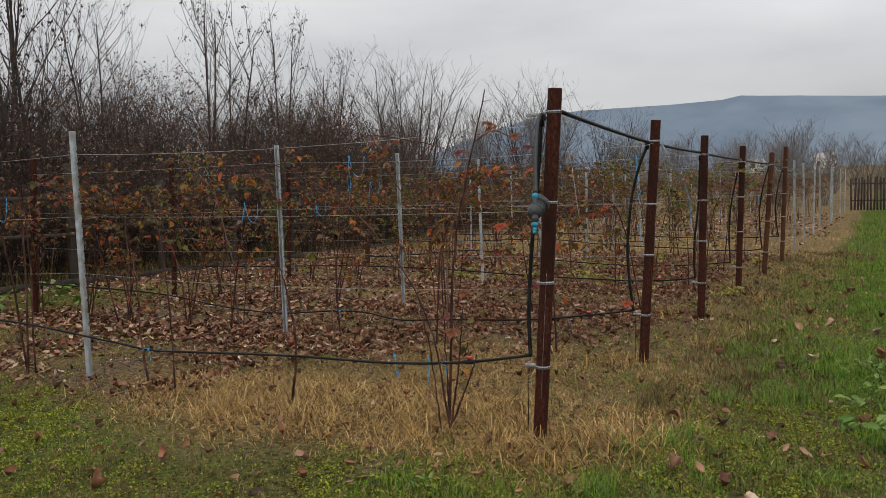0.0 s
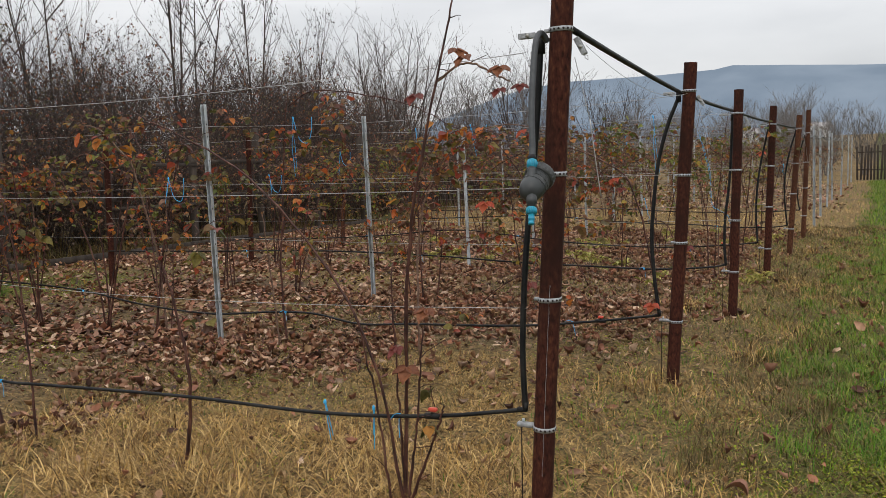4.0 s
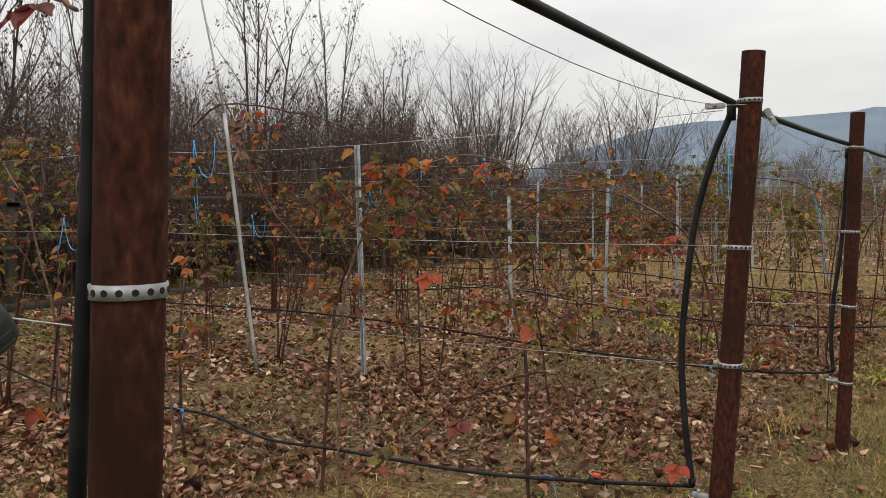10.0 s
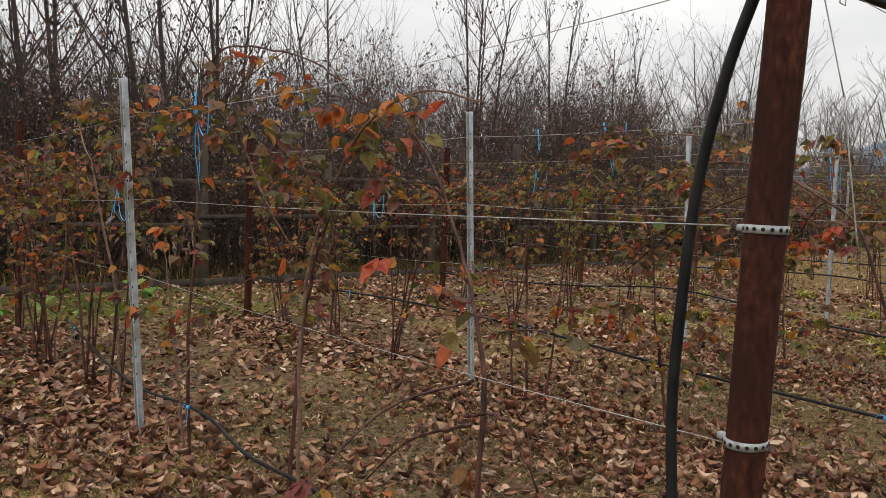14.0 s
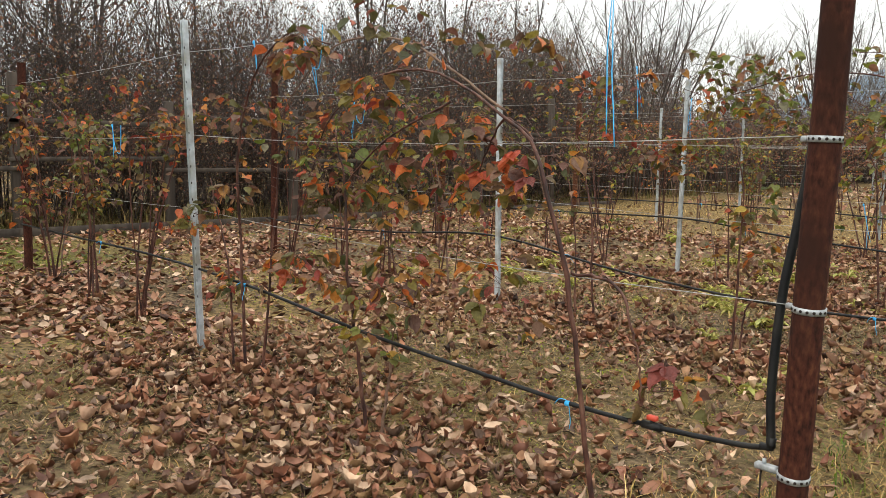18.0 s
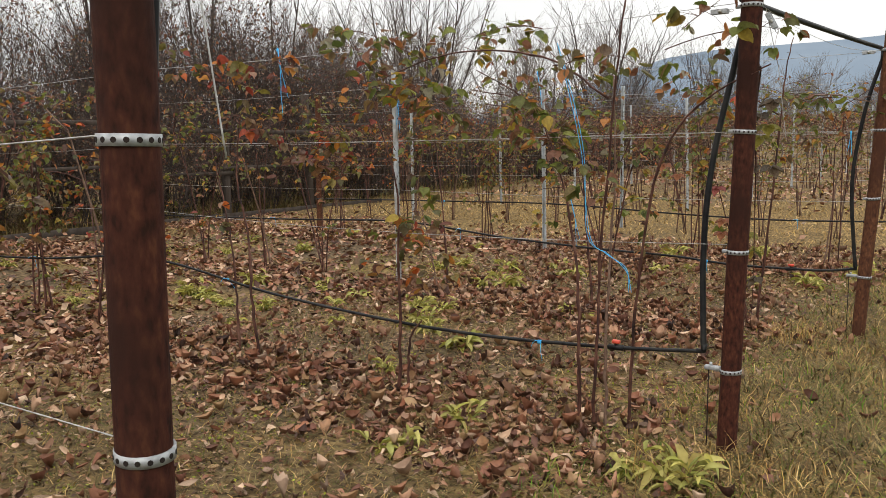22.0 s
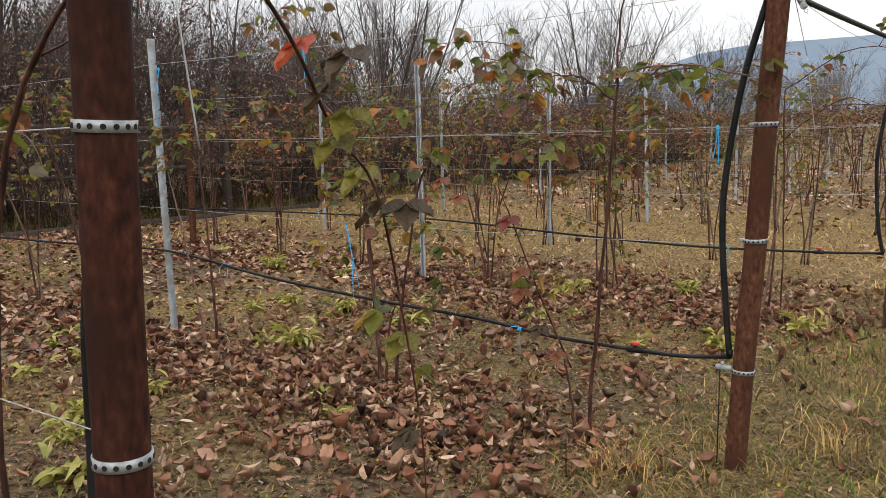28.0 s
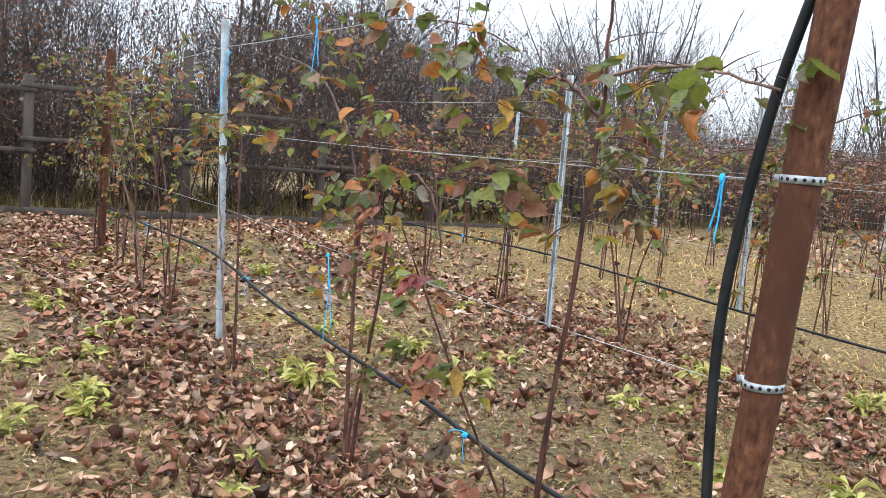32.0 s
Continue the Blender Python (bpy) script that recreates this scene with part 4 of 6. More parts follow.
SORTS = [bramble(11, 15, LEAF_AUTUMN, "bramble with red, orange and olive autumn leaves tied to trellis wires", 1.6, 4),
         bramble(12, 20, LEAF_AUTUMN, "thick bramble with orange and brown autumn leaves on the wires", 1.55, 5),
         bramble(13, 5, LEAF_AUTUMN, "nearly bare bramble canes with a few red leaves", 1.6, 3),
         bramble(14, 15, LEAF_GREEN, "bramble with green and yellowing leaves tied to trellis wires", 1.6, 4),
         bramble(15, 20, LEAF_GREEN, "thick bramble with dull green leaves arching over the wires", 1.55, 5),
         bramble(16, 7, LEAF_GREEN, "slender bramble canes with few green and brown leaves", 1.65, 3),
         bramble(17, 22, LEAF_AUTUMN, "bushy bramble with dense russet leaves", 1.45, 6),
         bramble(18, 2, LEAF_AUTUMN, "bare upright bramble canes with a withered leaf or two", 1.3, 2),
         bramble(19, 22, LEAF_AUTUMN, "far bramble with russet and olive leaves on the wires", 1.55, 4, low=True),
         bramble(20, 22, LEAF_GREEN, "far bramble with dull green and brown leaves on the wires", 1.5, 4, low=True),
         bramble(21, 18, LEAF_DRAB, "far bramble with withered brown leaves on the wires", 1.5, 4, low=True)]
used = set()


def plant(i, x, y, turn, size=1.0):
    m = pose(x, y, float(ground_z(x, y)), 0, 0, turn) @ Matrix.Diagonal((size, size, size, 1))
    if i in used:
        ob = copy_thing(SORTS[i], m)
        ob.scale = (size, size, size)
    else:
        used.add(i)
        SORTS[i].matrix_basis = m


def trained_bramble(k, canes, sprays, leaf_mat, label, seed, shoots=(), singles=()):
    """A bramble by the row's end, its canes run through given points (x, z) in the plane of the row; sprays are (x, z, leaves, spread)."""
    r = np.random.default_rng(seed)
    y = ROWS[k]
    x0 = canes[0][0][0]
    b = thing("bramble", (x0, y, float(ground_z(x0, y))), label, "bramble bush", "brambles on the trellis")
    leaves, stalks = Geo(), Geo()
    for pts in canes:
        dy = r.normal(0, 0.03, len(pts)).cumsum() * 0.6
        p = curve_points([(x - x0, d, z) for (x, z), d in zip(pts, dy)], 26)
        p = p + np.r_[0, r.normal(0, 0.0018, len(p) - 1)][:, None]
        stout = (0.0100 if pts is canes[0] else 0.0065 if k == 0 else 0.0080) if pts[0][1] < 0.1 else 0.0055
        part("cane", Geo().tube(p, np.linspace(stout, 0.003, len(p)) * (1 + 0.22 * (r.uniform(size=len(p)) < 0.2)), 8), CANE if pts is canes[0] or r.uniform() < 0.75 else PALECANE, b)
        for q in p[6:-2:4]:
            s = bent(q, (r.normal(0, 1), r.normal(0, 0.7), r.uniform(0.1, 0.8)), r.uniform(0.04, 0.16), 4, 0.1, 0.1, r)
            stalks.tube(s, np.linspace(0.0022, 0.001, len(s)), 4, caps=False)
    for pts, n in shoots:
        z0 = float(ground_z(x0, y))
        p = curve_points([(x - x0, yy - y, z - z0) for x, yy, z in pts], 30)
        part("cane", Geo().tube(p, np.linspace(0.005, 0.002, len(p)), 7), CANE, b, "thin hanging shoot")
        leaf_sprigs((leaves, stalks), p, r, n, 0.075, 0.07)
    for x, yy, z, size, turn, mat in singles:
        g = Geo()
        at = np.array([[x - x0, yy - y, z - float(ground_z(x0, y))]])
        for da, ds in ((0.0, 1.0), (1.2, 0.85), (-1.2, 0.85)):
            blades(g, at, turn + da, 0.75 - 0.3 * abs(da), 0.25 * da, size * ds, 1.0, 0.25, small="toothed")
        part("leaf", g, mat, b, {LEAF_OLIVE: "olive yellow three-part leaf", LEAF_DARK: "dark brown withering leaf", LEAF_BROWN: "brown three-part leaf"}.get(mat, "large red three-part leaf"))
    for x, z, n, wide in sprays:
        c = np.array([x - x0, 0, z])
        s = bent(c + (0, r.normal(0, 0.05), 0), (r.normal(0, 1), r.normal(0, 0.4), r.uniform(-0.4, 0.4)), wide * 1.5, 6, 0.1, 0.15, r)
        stalks.tube(s, np.linspace(0.0026, 0.001, len(s)), 4, caps=False)
        leaf_sprigs((leaves, stalks), s, r, int(n * (2.6 if k > 2 else 3.1 if k > 1 else 2.4 if k else 1.0)) + 1, 0.068, 0.12)
    tagged(part("shoot_tangle", stalks, CANE, b), kind="stuff")
    tagged(part("leaves", leaves, leaf_mat, b), kind="stuff")


SINGLES = [(-0.26, 4.96, 1.83, 0.062, 4.3, LEAF_BROWN), (-0.30, 4.97, 1.86, 0.058, 5.6, LEAF_BROWN), (-0.12, 4.96, 1.78, 0.060, 4.9, LEAF_BROWN), (-0.12, 4.96, 1.70, 0.050, 4.4, LEAF_RED), (-0.04, 4.96, 1.71, 0.045, 5.0, LEAF_RED),
           (-0.47, 4.95, 1.70, 0.062, 4.6, LEAF_RED), (-0.46, 4.96, 0.86, 0.070, 4.6, LEAF_BROWN), (-0.55, 4.95, 0.62, 0.080, 4.9, LEAF_BROWN), (-0.59, 4.95, 0.70, 0.065, 4.2, LEAF_RED)]
trained_bramble(0, [[(-0.63, -0.03), (-0.60, 0.5), (-0.55, 1.05), (-0.46, 1.5), (-0.36, 1.93), (-0.33, 2.08)], [(-0.58, -0.03), (-0.68, 0.6), (-0.85, 0.96), (-1.14, 1.29), (-1.45, 1.51), (-1.95, 1.74)],
                    [(-0.66, -0.03), (-0.72, 0.45), (-0.80, 0.85)], [(-0.61, -0.03), (-0.64, 0.5), (-0.66, 1.05)], [(-0.60, -0.03), (-0.53, 0.4), (-0.50, 0.8)], [(-0.42, 1.78), (-0.29, 1.84), (-0.12, 1.76)], [(-0.6, 0.0), (-0.45, 0.35), (-0.40, 0.5)]],
                [(-1.31, 1.26, 4, 0.2), (-0.66, 1.2, 2, 0.12), (-1.9, 1.7, 4, 0.3), (-0.5, 0.55, 2, 0.1), (-1.6, 1.55, 3, 0.3)],
                LEAF_AUTUMN, "nearly bare bramble with tall dark canes and a few red leaves", 201, (),
                SINGLES)
trained_bramble(0, [[(-1.88, -0.03), (-1.80, 0.42), (-1.85, 0.8), (-1.9, 1.0)]], [(-1.85, 0.75, 2, 0.1)], LEAF_AUTUMN, "single short bramble cane, cut back", 202)
trained_bramble(0, [[(-3.2, -0.03), (-3.26, 0.45), (-3.3, 0.8), (-3.38, 1.1)], [(-2.95, -0.03), (-2.98, 0.6), (-3.05, 1.2), (-3.2, 1.5)]], [(-3.3, 1.1, 4, 0.2), (-3.15, 0.7, 3, 0.15)], LEAF_AUTUMN, "two bramble canes with withered leaves", 203)
trained_bramble(1, [[(-0.84, -0.03), (-0.86, 0.5), (-0.90, 0.85), (-1.0, 1.12), (-1.15, 1.4), (-1.35, 1.65)], [(-0.9, 0.75), (-0.72, 0.78), (-0.62, 0.6)], [(-0.9, 0.72), (-1.2, 0.6), (-1.5, 0.38)]],
                [(-1.42, 0.36, 4, 0.08), (-1.28, 1.14, 3, 0.08), (-0.9, 0.55, 2, 0.06), (-1.3, 1.6, 4, 0.25), (-0.55, 1.05, 3, 0.1)], LEAF_AUTUMN, "arching bramble cane with bright red and withered leaves", 204, [([(-0.9, 7.54, 0.85), (-0.86, 7.22, 0.82), (-0.80, 6.95, 0.68)], 0)],
                [(-0.80, 6.95, 0.68, 0.085, 4.4, LEAF_RED), (-1.35, 7.50, 1.16, 0.10, 4.8, LEAF_SCARLET), (-1.06, 7.52, 1.66, 0.075, 4.0, LEAF_SCARLET), (-0.16, 7.45, 0.50, 0.075, 4.6, LEAF_SCARLET)])
trained_bramble(1, [[(-2.06, -0.03), (-2.05, 0.5), (-2.02, 0.95), (-1.88, 1.27), (-1.7, 1.45)], [(-1.94, -0.03), (-1.93, 0.5), (-1.9, 0.96), (-1.8, 1.33), (-1.55, 1.62), (-1.2, 1.72), (-0.9, 1.66)]],
                [(-1.9, 1.3, 5, 0.3), (-1.5, 1.6, 7, 0.4), (-1.16, 1.68, 6, 0.4), (-2.1, 1.5, 6, 0.4), (-2.2, 1.2, 5, 0.3), (-1.8, 1.0, 5, 0.3), (-1.6, 1.35, 6, 0.4)], LEAF_AUTUMN, "leafy bramble with orange, red and olive leaves tied to the wires", 205)
trained_bramble(1, [[(-3.2, -0.03), (-3.23, 0.6), (-3.2, 1.15), (-3.15, 1.8), (-3.1, 2.05)], [(-3.28, -0.03), (-3.3, 0.6), (-3.32, 1.1)], [(-3.1, 1.95), (-2.85, 2.06), (-2.4, 2.0), (-2.0, 1.9), (-1.6, 1.7)], [(-2.62, 1.78), (-2.43, 1.5), (-2.2, 1.28), (-2.1, 1.15)]],
                [(-3.6, 1.4, 4, 0.15), (-2.99, 1.74, 5, 0.15), (-2.87, 2.05, 6, 0.3), (-2.3, 2.0, 7, 0.5), (-2.6, 1.75, 4, 0.2), (-4.0, 2.0, 7, 0.4), (-4.2, 1.9, 7, 0.4), (-2.8, 1.3, 6, 0.4), (-2.6, 1.0, 5, 0.4)], LEAF_AUTUMN, "tall bramble with mixed autumn leaves over the top wire", 206)
trained_bramble(2, [[(-0.68, -0.03), (-0.72, 0.3), (-0.78, 0.65), (-0.84, 0.94), (-0.92, 1.17), (-1.0, 1.30), (-1.18, 1.42), (-1.5, 1.56), (-1.87, 1.57), (-2.3, 1.42), (-2.5, 1.25)], [(-1.02, 1.3), (-1.12, 1.38), (-1.22, 1.32), (-1.32, 1.14)],
                    [(-1.16, 1.41), (-1.57, 1.62), (-1.95, 1.74), (-2.41, 1.71), (-2.9, 1.38)], [(-0.82, 0.86), (-0.62, 0.84), (-0.53, 0.66), (-0.50, 0.5)], [(-1.45, 1.45), (-1.9, 1.28), (-2.3, 1.0), (-2.5, 0.85)]],
                [(-0.50, 0.52, 3, 0.05), (-1.24, 1.36, 5, 0.12), (-1.33, 1.14, 5, 0.12), (-1.1, 1.2, 5, 0.15), (-2.08, 1.15, 6, 0.2), (-2.2, 1.05, 5, 0.2), (-1.7, 1.0, 9, 0.35), (-1.5, 1.25, 7, 0.3), (-2.65, 1.4, 6, 0.3), (-2.3, 1.65, 6, 0.3), (-2.0, 1.45, 5, 0.2), (-1.9, 0.85, 6, 0.3), (-2.5, 0.8, 6, 0.3), (-1.5, 1.58, 5, 0.4), (-1.9, 1.62, 6, 0.5), (-1.65, 0.6, 5, 0.3), (-2.4, 1.2, 6, 0.5), (-2.2, 0.5, 4, 0.3), (-1.45, 0.9, 5, 0.3)],
                LEAF_AUTUMN, "bramble arching over with bright orange and dull green leaves", 207,
                (), [(-0.40, 9.84, 0.64, 0.085, 4.5, LEAF_RED), (-1.08, 9.86, 1.27, 0.085, 4.2, LEAF_SCARLET), (-1.25, 9.85, 1.19, 0.085, 5.0, LEAF_SCARLET), (-1.02, 9.86, 1.18, 0.07, 4.7, LEAF_RED)])
trained_bramble(2, [[(-2.0, -0.03), (-2.05, 0.4), (-2.09, 0.72), (-2.14, 1.12), (-2.2, 1.4)], [(-1.95, -0.03), (-1.9, 0.35), (-1.82, 0.55)]], [(-2.1, 0.5, 4, 0.2), (-2.2, 1.3, 5, 0.3)], LEAF_GREEN, "thin bramble canes with dull leaves", 208)
trained_bramble(2, [[(-3.2, -0.03), (-3.22, 0.6), (-3.2, 1.2), (-3.0, 1.65), (-2.6, 1.85), (-2.2, 1.75)], [(-3.05, -0.03), (-2.98, 0.6), (-2.9, 1.2), (-2.85, 1.5)], [(-3.35, -0.03), (-3.42, 0.6), (-3.6, 1.1)]],
                [(-3.7, 0.5, 6, 0.3), (-3.5, 0.9, 6, 0.3), (-3.3, 1.5, 7, 0.4), (-2.7, 1.8, 7, 0.4), (-3.0, 1.1, 6, 0.3), (-3.2, 0.6, 5, 0.3), (-2.8, 0.7, 5, 0.3)], LEAF_AUTUMN, "leafy bramble with yellow, orange and brown leaves", 209)
trained_bramble(3, [[(-0.70, -0.03), (-0.70, 0.35), (-0.71, 0.66), (-0.79, 1.11), (-0.92, 1.45)], [(-0.63, -0.03), (-0.61, 0.4), (-0.60, 0.79), (-0.55, 1.3), (-0.50, 1.75), (-0.46, 2.0)], [(-0.48, -0.03), (-0.46, 0.4), (-0.42, 0.77), (-0.36, 1.14), (-0.26, 1.37), (-0.10, 1.51), (0.10, 1.60)],
                    [(-0.58, -0.03), (-0.58, 0.4), (-0.58, 0.79), (-0.56, 1.2), (-0.57, 1.6)], [(-0.57, 1.5), (-0.9, 1.7), (-1.4, 1.75), (-1.9, 1.65)]],
                [(-0.3, 1.68, 5, 0.3), (-0.22, 1.75, 3, 0.15), (-0.81, 1.65, 8, 0.3), (-1.24, 1.66, 10, 0.4), (-1.5, 1.7, 9, 0.4), (-1.97, 1.62, 9, 0.4), (-1.2, 1.5, 7, 0.3), (-1.0, 1.85, 7, 0.4), (-1.6, 1.9, 8, 0.5), (-2.1, 1.85, 7, 0.5), (-0.9, 1.3, 4, 0.3), (-1.4, 1.2, 5, 0.3)], LEAF_GREEN, "bramble of straight canes tied with blue twine, green leaves on top", 210,
                [([(0.02, 12.60, 1.56), (0.0, 12.80, 1.60), (-0.06, 12.98, 1.50), (-0.12, 13.14, 1.33), (-0.15, 13.29, 1.2), (-0.18, 13.40, 0.9), (-0.20, 13.48, 0.6), (-0.22, 13.52, 0.35)], 2)],
                [(-0.15, 13.10, 1.50, 0.085, 4.4, LEAF_SCARLET), (-0.02, 13.10, 1.47, 0.085, 4.7, LEAF_DARK), (-0.08, 13.10, 1.41, 0.080, 4.3, LEAF_DARK), (-0.05, 13.12, 1.36, 0.075, 5.0, LEAF_OLIVE), (-0.08, 13.12, 1.31, 0.080, 4.6, LEAF_OLIVE), (-0.22, 13.33, 1.24, 0.085, 4.5, LEAF_OLIVE),
                 (-0.16, 13.32, 1.17, 0.085, 3.9, LEAF_DARK), (-0.09, 13.32, 1.17, 0.080, 5.4, LEAF_DARK), (-0.23, 13.46, 0.83, 0.080, 4.7, LEAF_OLIVE), (-0.16, 13.40, 0.62, 0.070, 4.2, LEAF_DARK)])
trained_bramble(3, [[(-1.78, -0.03), (-1.76, 0.4), (-1.75, 0.76), (-1.76, 1.14), (-1.9, 1.5)], [(-1.72, -0.03), (-1.70, 0.3), (-1.62, 0.42)]], [(-1.8, 1.3, 8, 0.4), (-1.95, 1.0, 8, 0.4), (-2.1, 1.4, 8, 0.4), (-1.6, 0.9, 4, 0.3), (-2.0, 0.7, 5, 0.3), (-2.2, 1.8, 7, 0.4)], LEAF_AUTUMN, "bramble with hanging orange, olive and brown leaves", 211)
trained_bramble(3, [[(-2.92, -0.03), (-2.94, 0.4), (-2.97, 0.75), (-3.06, 1.15), (-3.0, 1.6)], [(-3.1, -0.03), (-3.15, 0.7), (-3.3, 1.3)]], [(-2.6, 1.6, 9, 0.5), (-2.4, 1.75, 8, 0.5), (-3.1, 1.5, 8, 0.5), (-3.0, 1.0, 6, 0.4), (-2.7, 1.2, 7, 0.4)], LEAF_AUTUMN, "bramble with orange and olive leaves along the top wire", 212)
trained_bramble(4, [[(-0.66, -0.03), (-0.63, 0.3), (-0.60, 0.58), (-0.56, 1.1), (-0.53, 1.55), (-0.50, 1.8), (-0.47, 2.0)], [(-0.53, 1.60), (-0.36, 1.62), (-0.18, 1.61), (0.02, 1.56)], [(-0.7, -0.03), (-0.74, 0.25), (-0.78, 0.42)], [(-0.55, 1.5), (-0.7, 1.6), (-0.85, 1.62)]],
                [(-0.36, 1.60, 4, 0.15), (-0.18, 1.60, 4, 0.12), (-0.05, 1.58, 3, 0.1), (-0.6, 1.35, 5, 0.2), (-0.8, 1.62, 5, 0.2), (-0.45, 1.45, 4, 0.2), (-0.95, 1.7, 6, 0.3), (-1.2, 1.72, 6, 0.3), (-0.75, 1.15, 3, 0.2)], LEAF_GREEN, "stout bramble cane with green leaves on a side shoot", 213,
                [([(-0.72, 15.10, 0.30), (-0.79, 14.95, 0.65), (-0.83, 14.82, 0.95), (-0.86, 14.75, 1.12)], 3)], [(-0.83, 14.80, 0.98, 0.085, 4.6, LEAF_RED), (-1.22, 14.85, 1.13, 0.075, 4.5, LEAF_BROWN), (-1.13, 14.85, 1.06, 0.065, 4.9, LEAF_BROWN), (-1.30, 14.85, 1.05, 0.065, 4.2, LEAF_BROWN),
                    (-0.805, 14.85, 0.76, 0.075, 4.5, LEAF_BROWN), (-0.82, 14.86, 0.67, 0.075, 4.9, LEAF_BROWN), (-0.77, 14.86, 0.60, 0.060, 4.0, LEAF_DARK), (-0.73, 14.87, 0.52, 0.075, 4.6, LEAF_DARK), (-0.70, 14.95, 0.40, 0.06, 5.0, LEAF_BROWN)])
trained_bramble(4, [[(-1.94, -0.03), (-1.97, 0.3), (-2.02, 0.68), (-2.08, 1.2), (-2.3, 1.5), (-2.62, 1.66), (-3.1, 1.76)], [(-1.80, -0.03), (-1.76, 0.4), (-1.69, 0.75), (-1.58, 1.13), (-1.42, 1.25), (-1.26, 1.1), (-1.24, 0.98)], [(-1.9, 0.0), (-1.86, 0.35), (-1.8, 0.5)]],
                [(-1.45, 0.85, 4, 0.12), (-1.3, 1.12, 3, 0.12), (-1.5, 0.55, 3, 0.1), (-2.28, 1.45, 3, 0.15), (-2.2, 1.2, 4, 0.15), (-2.3, 1.9, 4, 0.15), (-1.6, 1.05, 5, 0.2), (-2.7, 1.6, 6, 0.3), (-1.95, 1.75, 4, 0.25), (-1.98, 1.45, 4, 0.25), (-2.1, 1.0, 4, 0.25), (-2.15, 0.75, 3, 0.2), (-2.6, 1.1, 4, 0.3)], LEAF_GREEN, "arching bramble canes with a few maroon and olive leaves", 214)
trained_bramble(4, [[(-3.35, -0.03), (-3.38, 0.5), (-3.42, 1.0), (-3.5, 1.6)], [(-3.45, -0.03), (-3.6, 0.7), (-3.8, 1.2)]], [(-3.5, 1.6, 6, 0.4), (-3.2, 1.4, 6, 0.4), (-2.9, 1.8, 6, 0.4), (-3.7, 1.1, 5, 0.3)], LEAF_GREEN, "bramble canes with thin mixed leaves", 215)
NEAR = [(-4.65,), (-4.6,), (-4.9,), (-4.7,), (-4.9,), (-0.8, -2.1, -3.3, -4.9)]
KINDS = [(2, 7, 2, 7, 0, 2, 1, 0, 1), (0, 3, 6, 1, 4, 1, 6, 0, 1), (1, 4, 6, 3, 0, 6, 1, 0, 1), (0, 4, 3, 1, 4, 0, 1, 3, 4), (3, 5, 3, 4, 3, 4, 3, 1, 4), (5, 4, 3, 4, 3, 4, 3, 4, 1)]
for k, y in enumerate(ROWS):
    xs = list(NEAR[k])
    while xs[-1] > INNER_X2 + 0.9:
        xs.append(xs[-1] - random.uniform(0.75, 1.1) * (1.25 if k == 5 else 1.0))
    for i, x in enumerate(xs):
        kind = KINDS[k][i] if i < 4 else random.choice((8, 9, 8, 9, 8) if k < 3 else (9, 10, 8, 10))
        plant(kind, x, y + random.uniform(-0.05, 0.05), random.choice((0, 180)) + random.uniform(-14, 14), random.uniform(0.92, 1.08))
for k, y in enumerate(FAR_ROWS):
    x = -1.2
    while x > ROW_END:
        plant(random.choice((8, 9, 10, 10)), x, y, random.choice((0, 180)) + random.uniform(-14, 14), random.uniform(0.95, 1.12))
        x -= random.uniform(0.75, 1.2) if k < 4 else random.uniform(1.0, 1.5)


# ---------------------------------------------------------------- trees and thicket
def branch_tree(r, height, stems, spread, levels, twig, base_r, lift=0.55, thin=0.007):
    """Bare woody plant: stems that fork into branches and twigs. Returns trunk and crown meshes."""
    trunk, crown = Geo(), Geo()

    def grow(p, d, length, rad, level):
        n = 8 if level == 0 else 4 if level == 1 else 2
        path = bent(p, d, length, n, 0.09 if level else 0.05, -0.05 if level == 0 else -0.12, r)
        if level >= 2 or (level == 1 and rad < 0.006):
            ribbon(crown, path, max(rad * 2, thin), r)
        else:
            (crown if level else trunk).tube(path, np.linspace(rad, rad * 0.3, n + 1), 3 if level else 5, caps=False)
        if level >= levels:
            return
        for _ in range(int(twig[level] * r.uniform(0.7, 1.3))):
            t = r.uniform(0.12, 1.0)
            i = min(int(t * n), n - 1)
            q = path[i] + (path[i + 1] - path[i]) * (t * n - i)
            along = path[i + 1] - path[i]
            along /= np.linalg.norm(along)
            out = r.standard_normal(3)
            out -= along * (out @ along)
            out /= np.linalg.norm(out)
            dd = along * lift + out * (1 - lift) + (0, 0, 0.25)
            grow(q, dd, length * r.uniform(0.3, 0.55) * (1.15 - 0.5 * t), rad * 0.42 * (1.1 - 0.5 * t), level + 1)

    for s in range(stems):
        a = 2 * math.pi * s / stems + r.uniform(-0.4, 0.4)
        lean = spread * r.uniform(0.2, 1.0)
        grow((0.12 * math.cos(a) * (stems > 1), 0.12 * math.sin(a) * (stems > 1), -0.1), (lean * math.cos(a), lean * math.sin(a), 1), height * r.uniform(0.75, 1.0), base_r * r.uniform(0.7, 1.0), 0)
    return trunk, crown


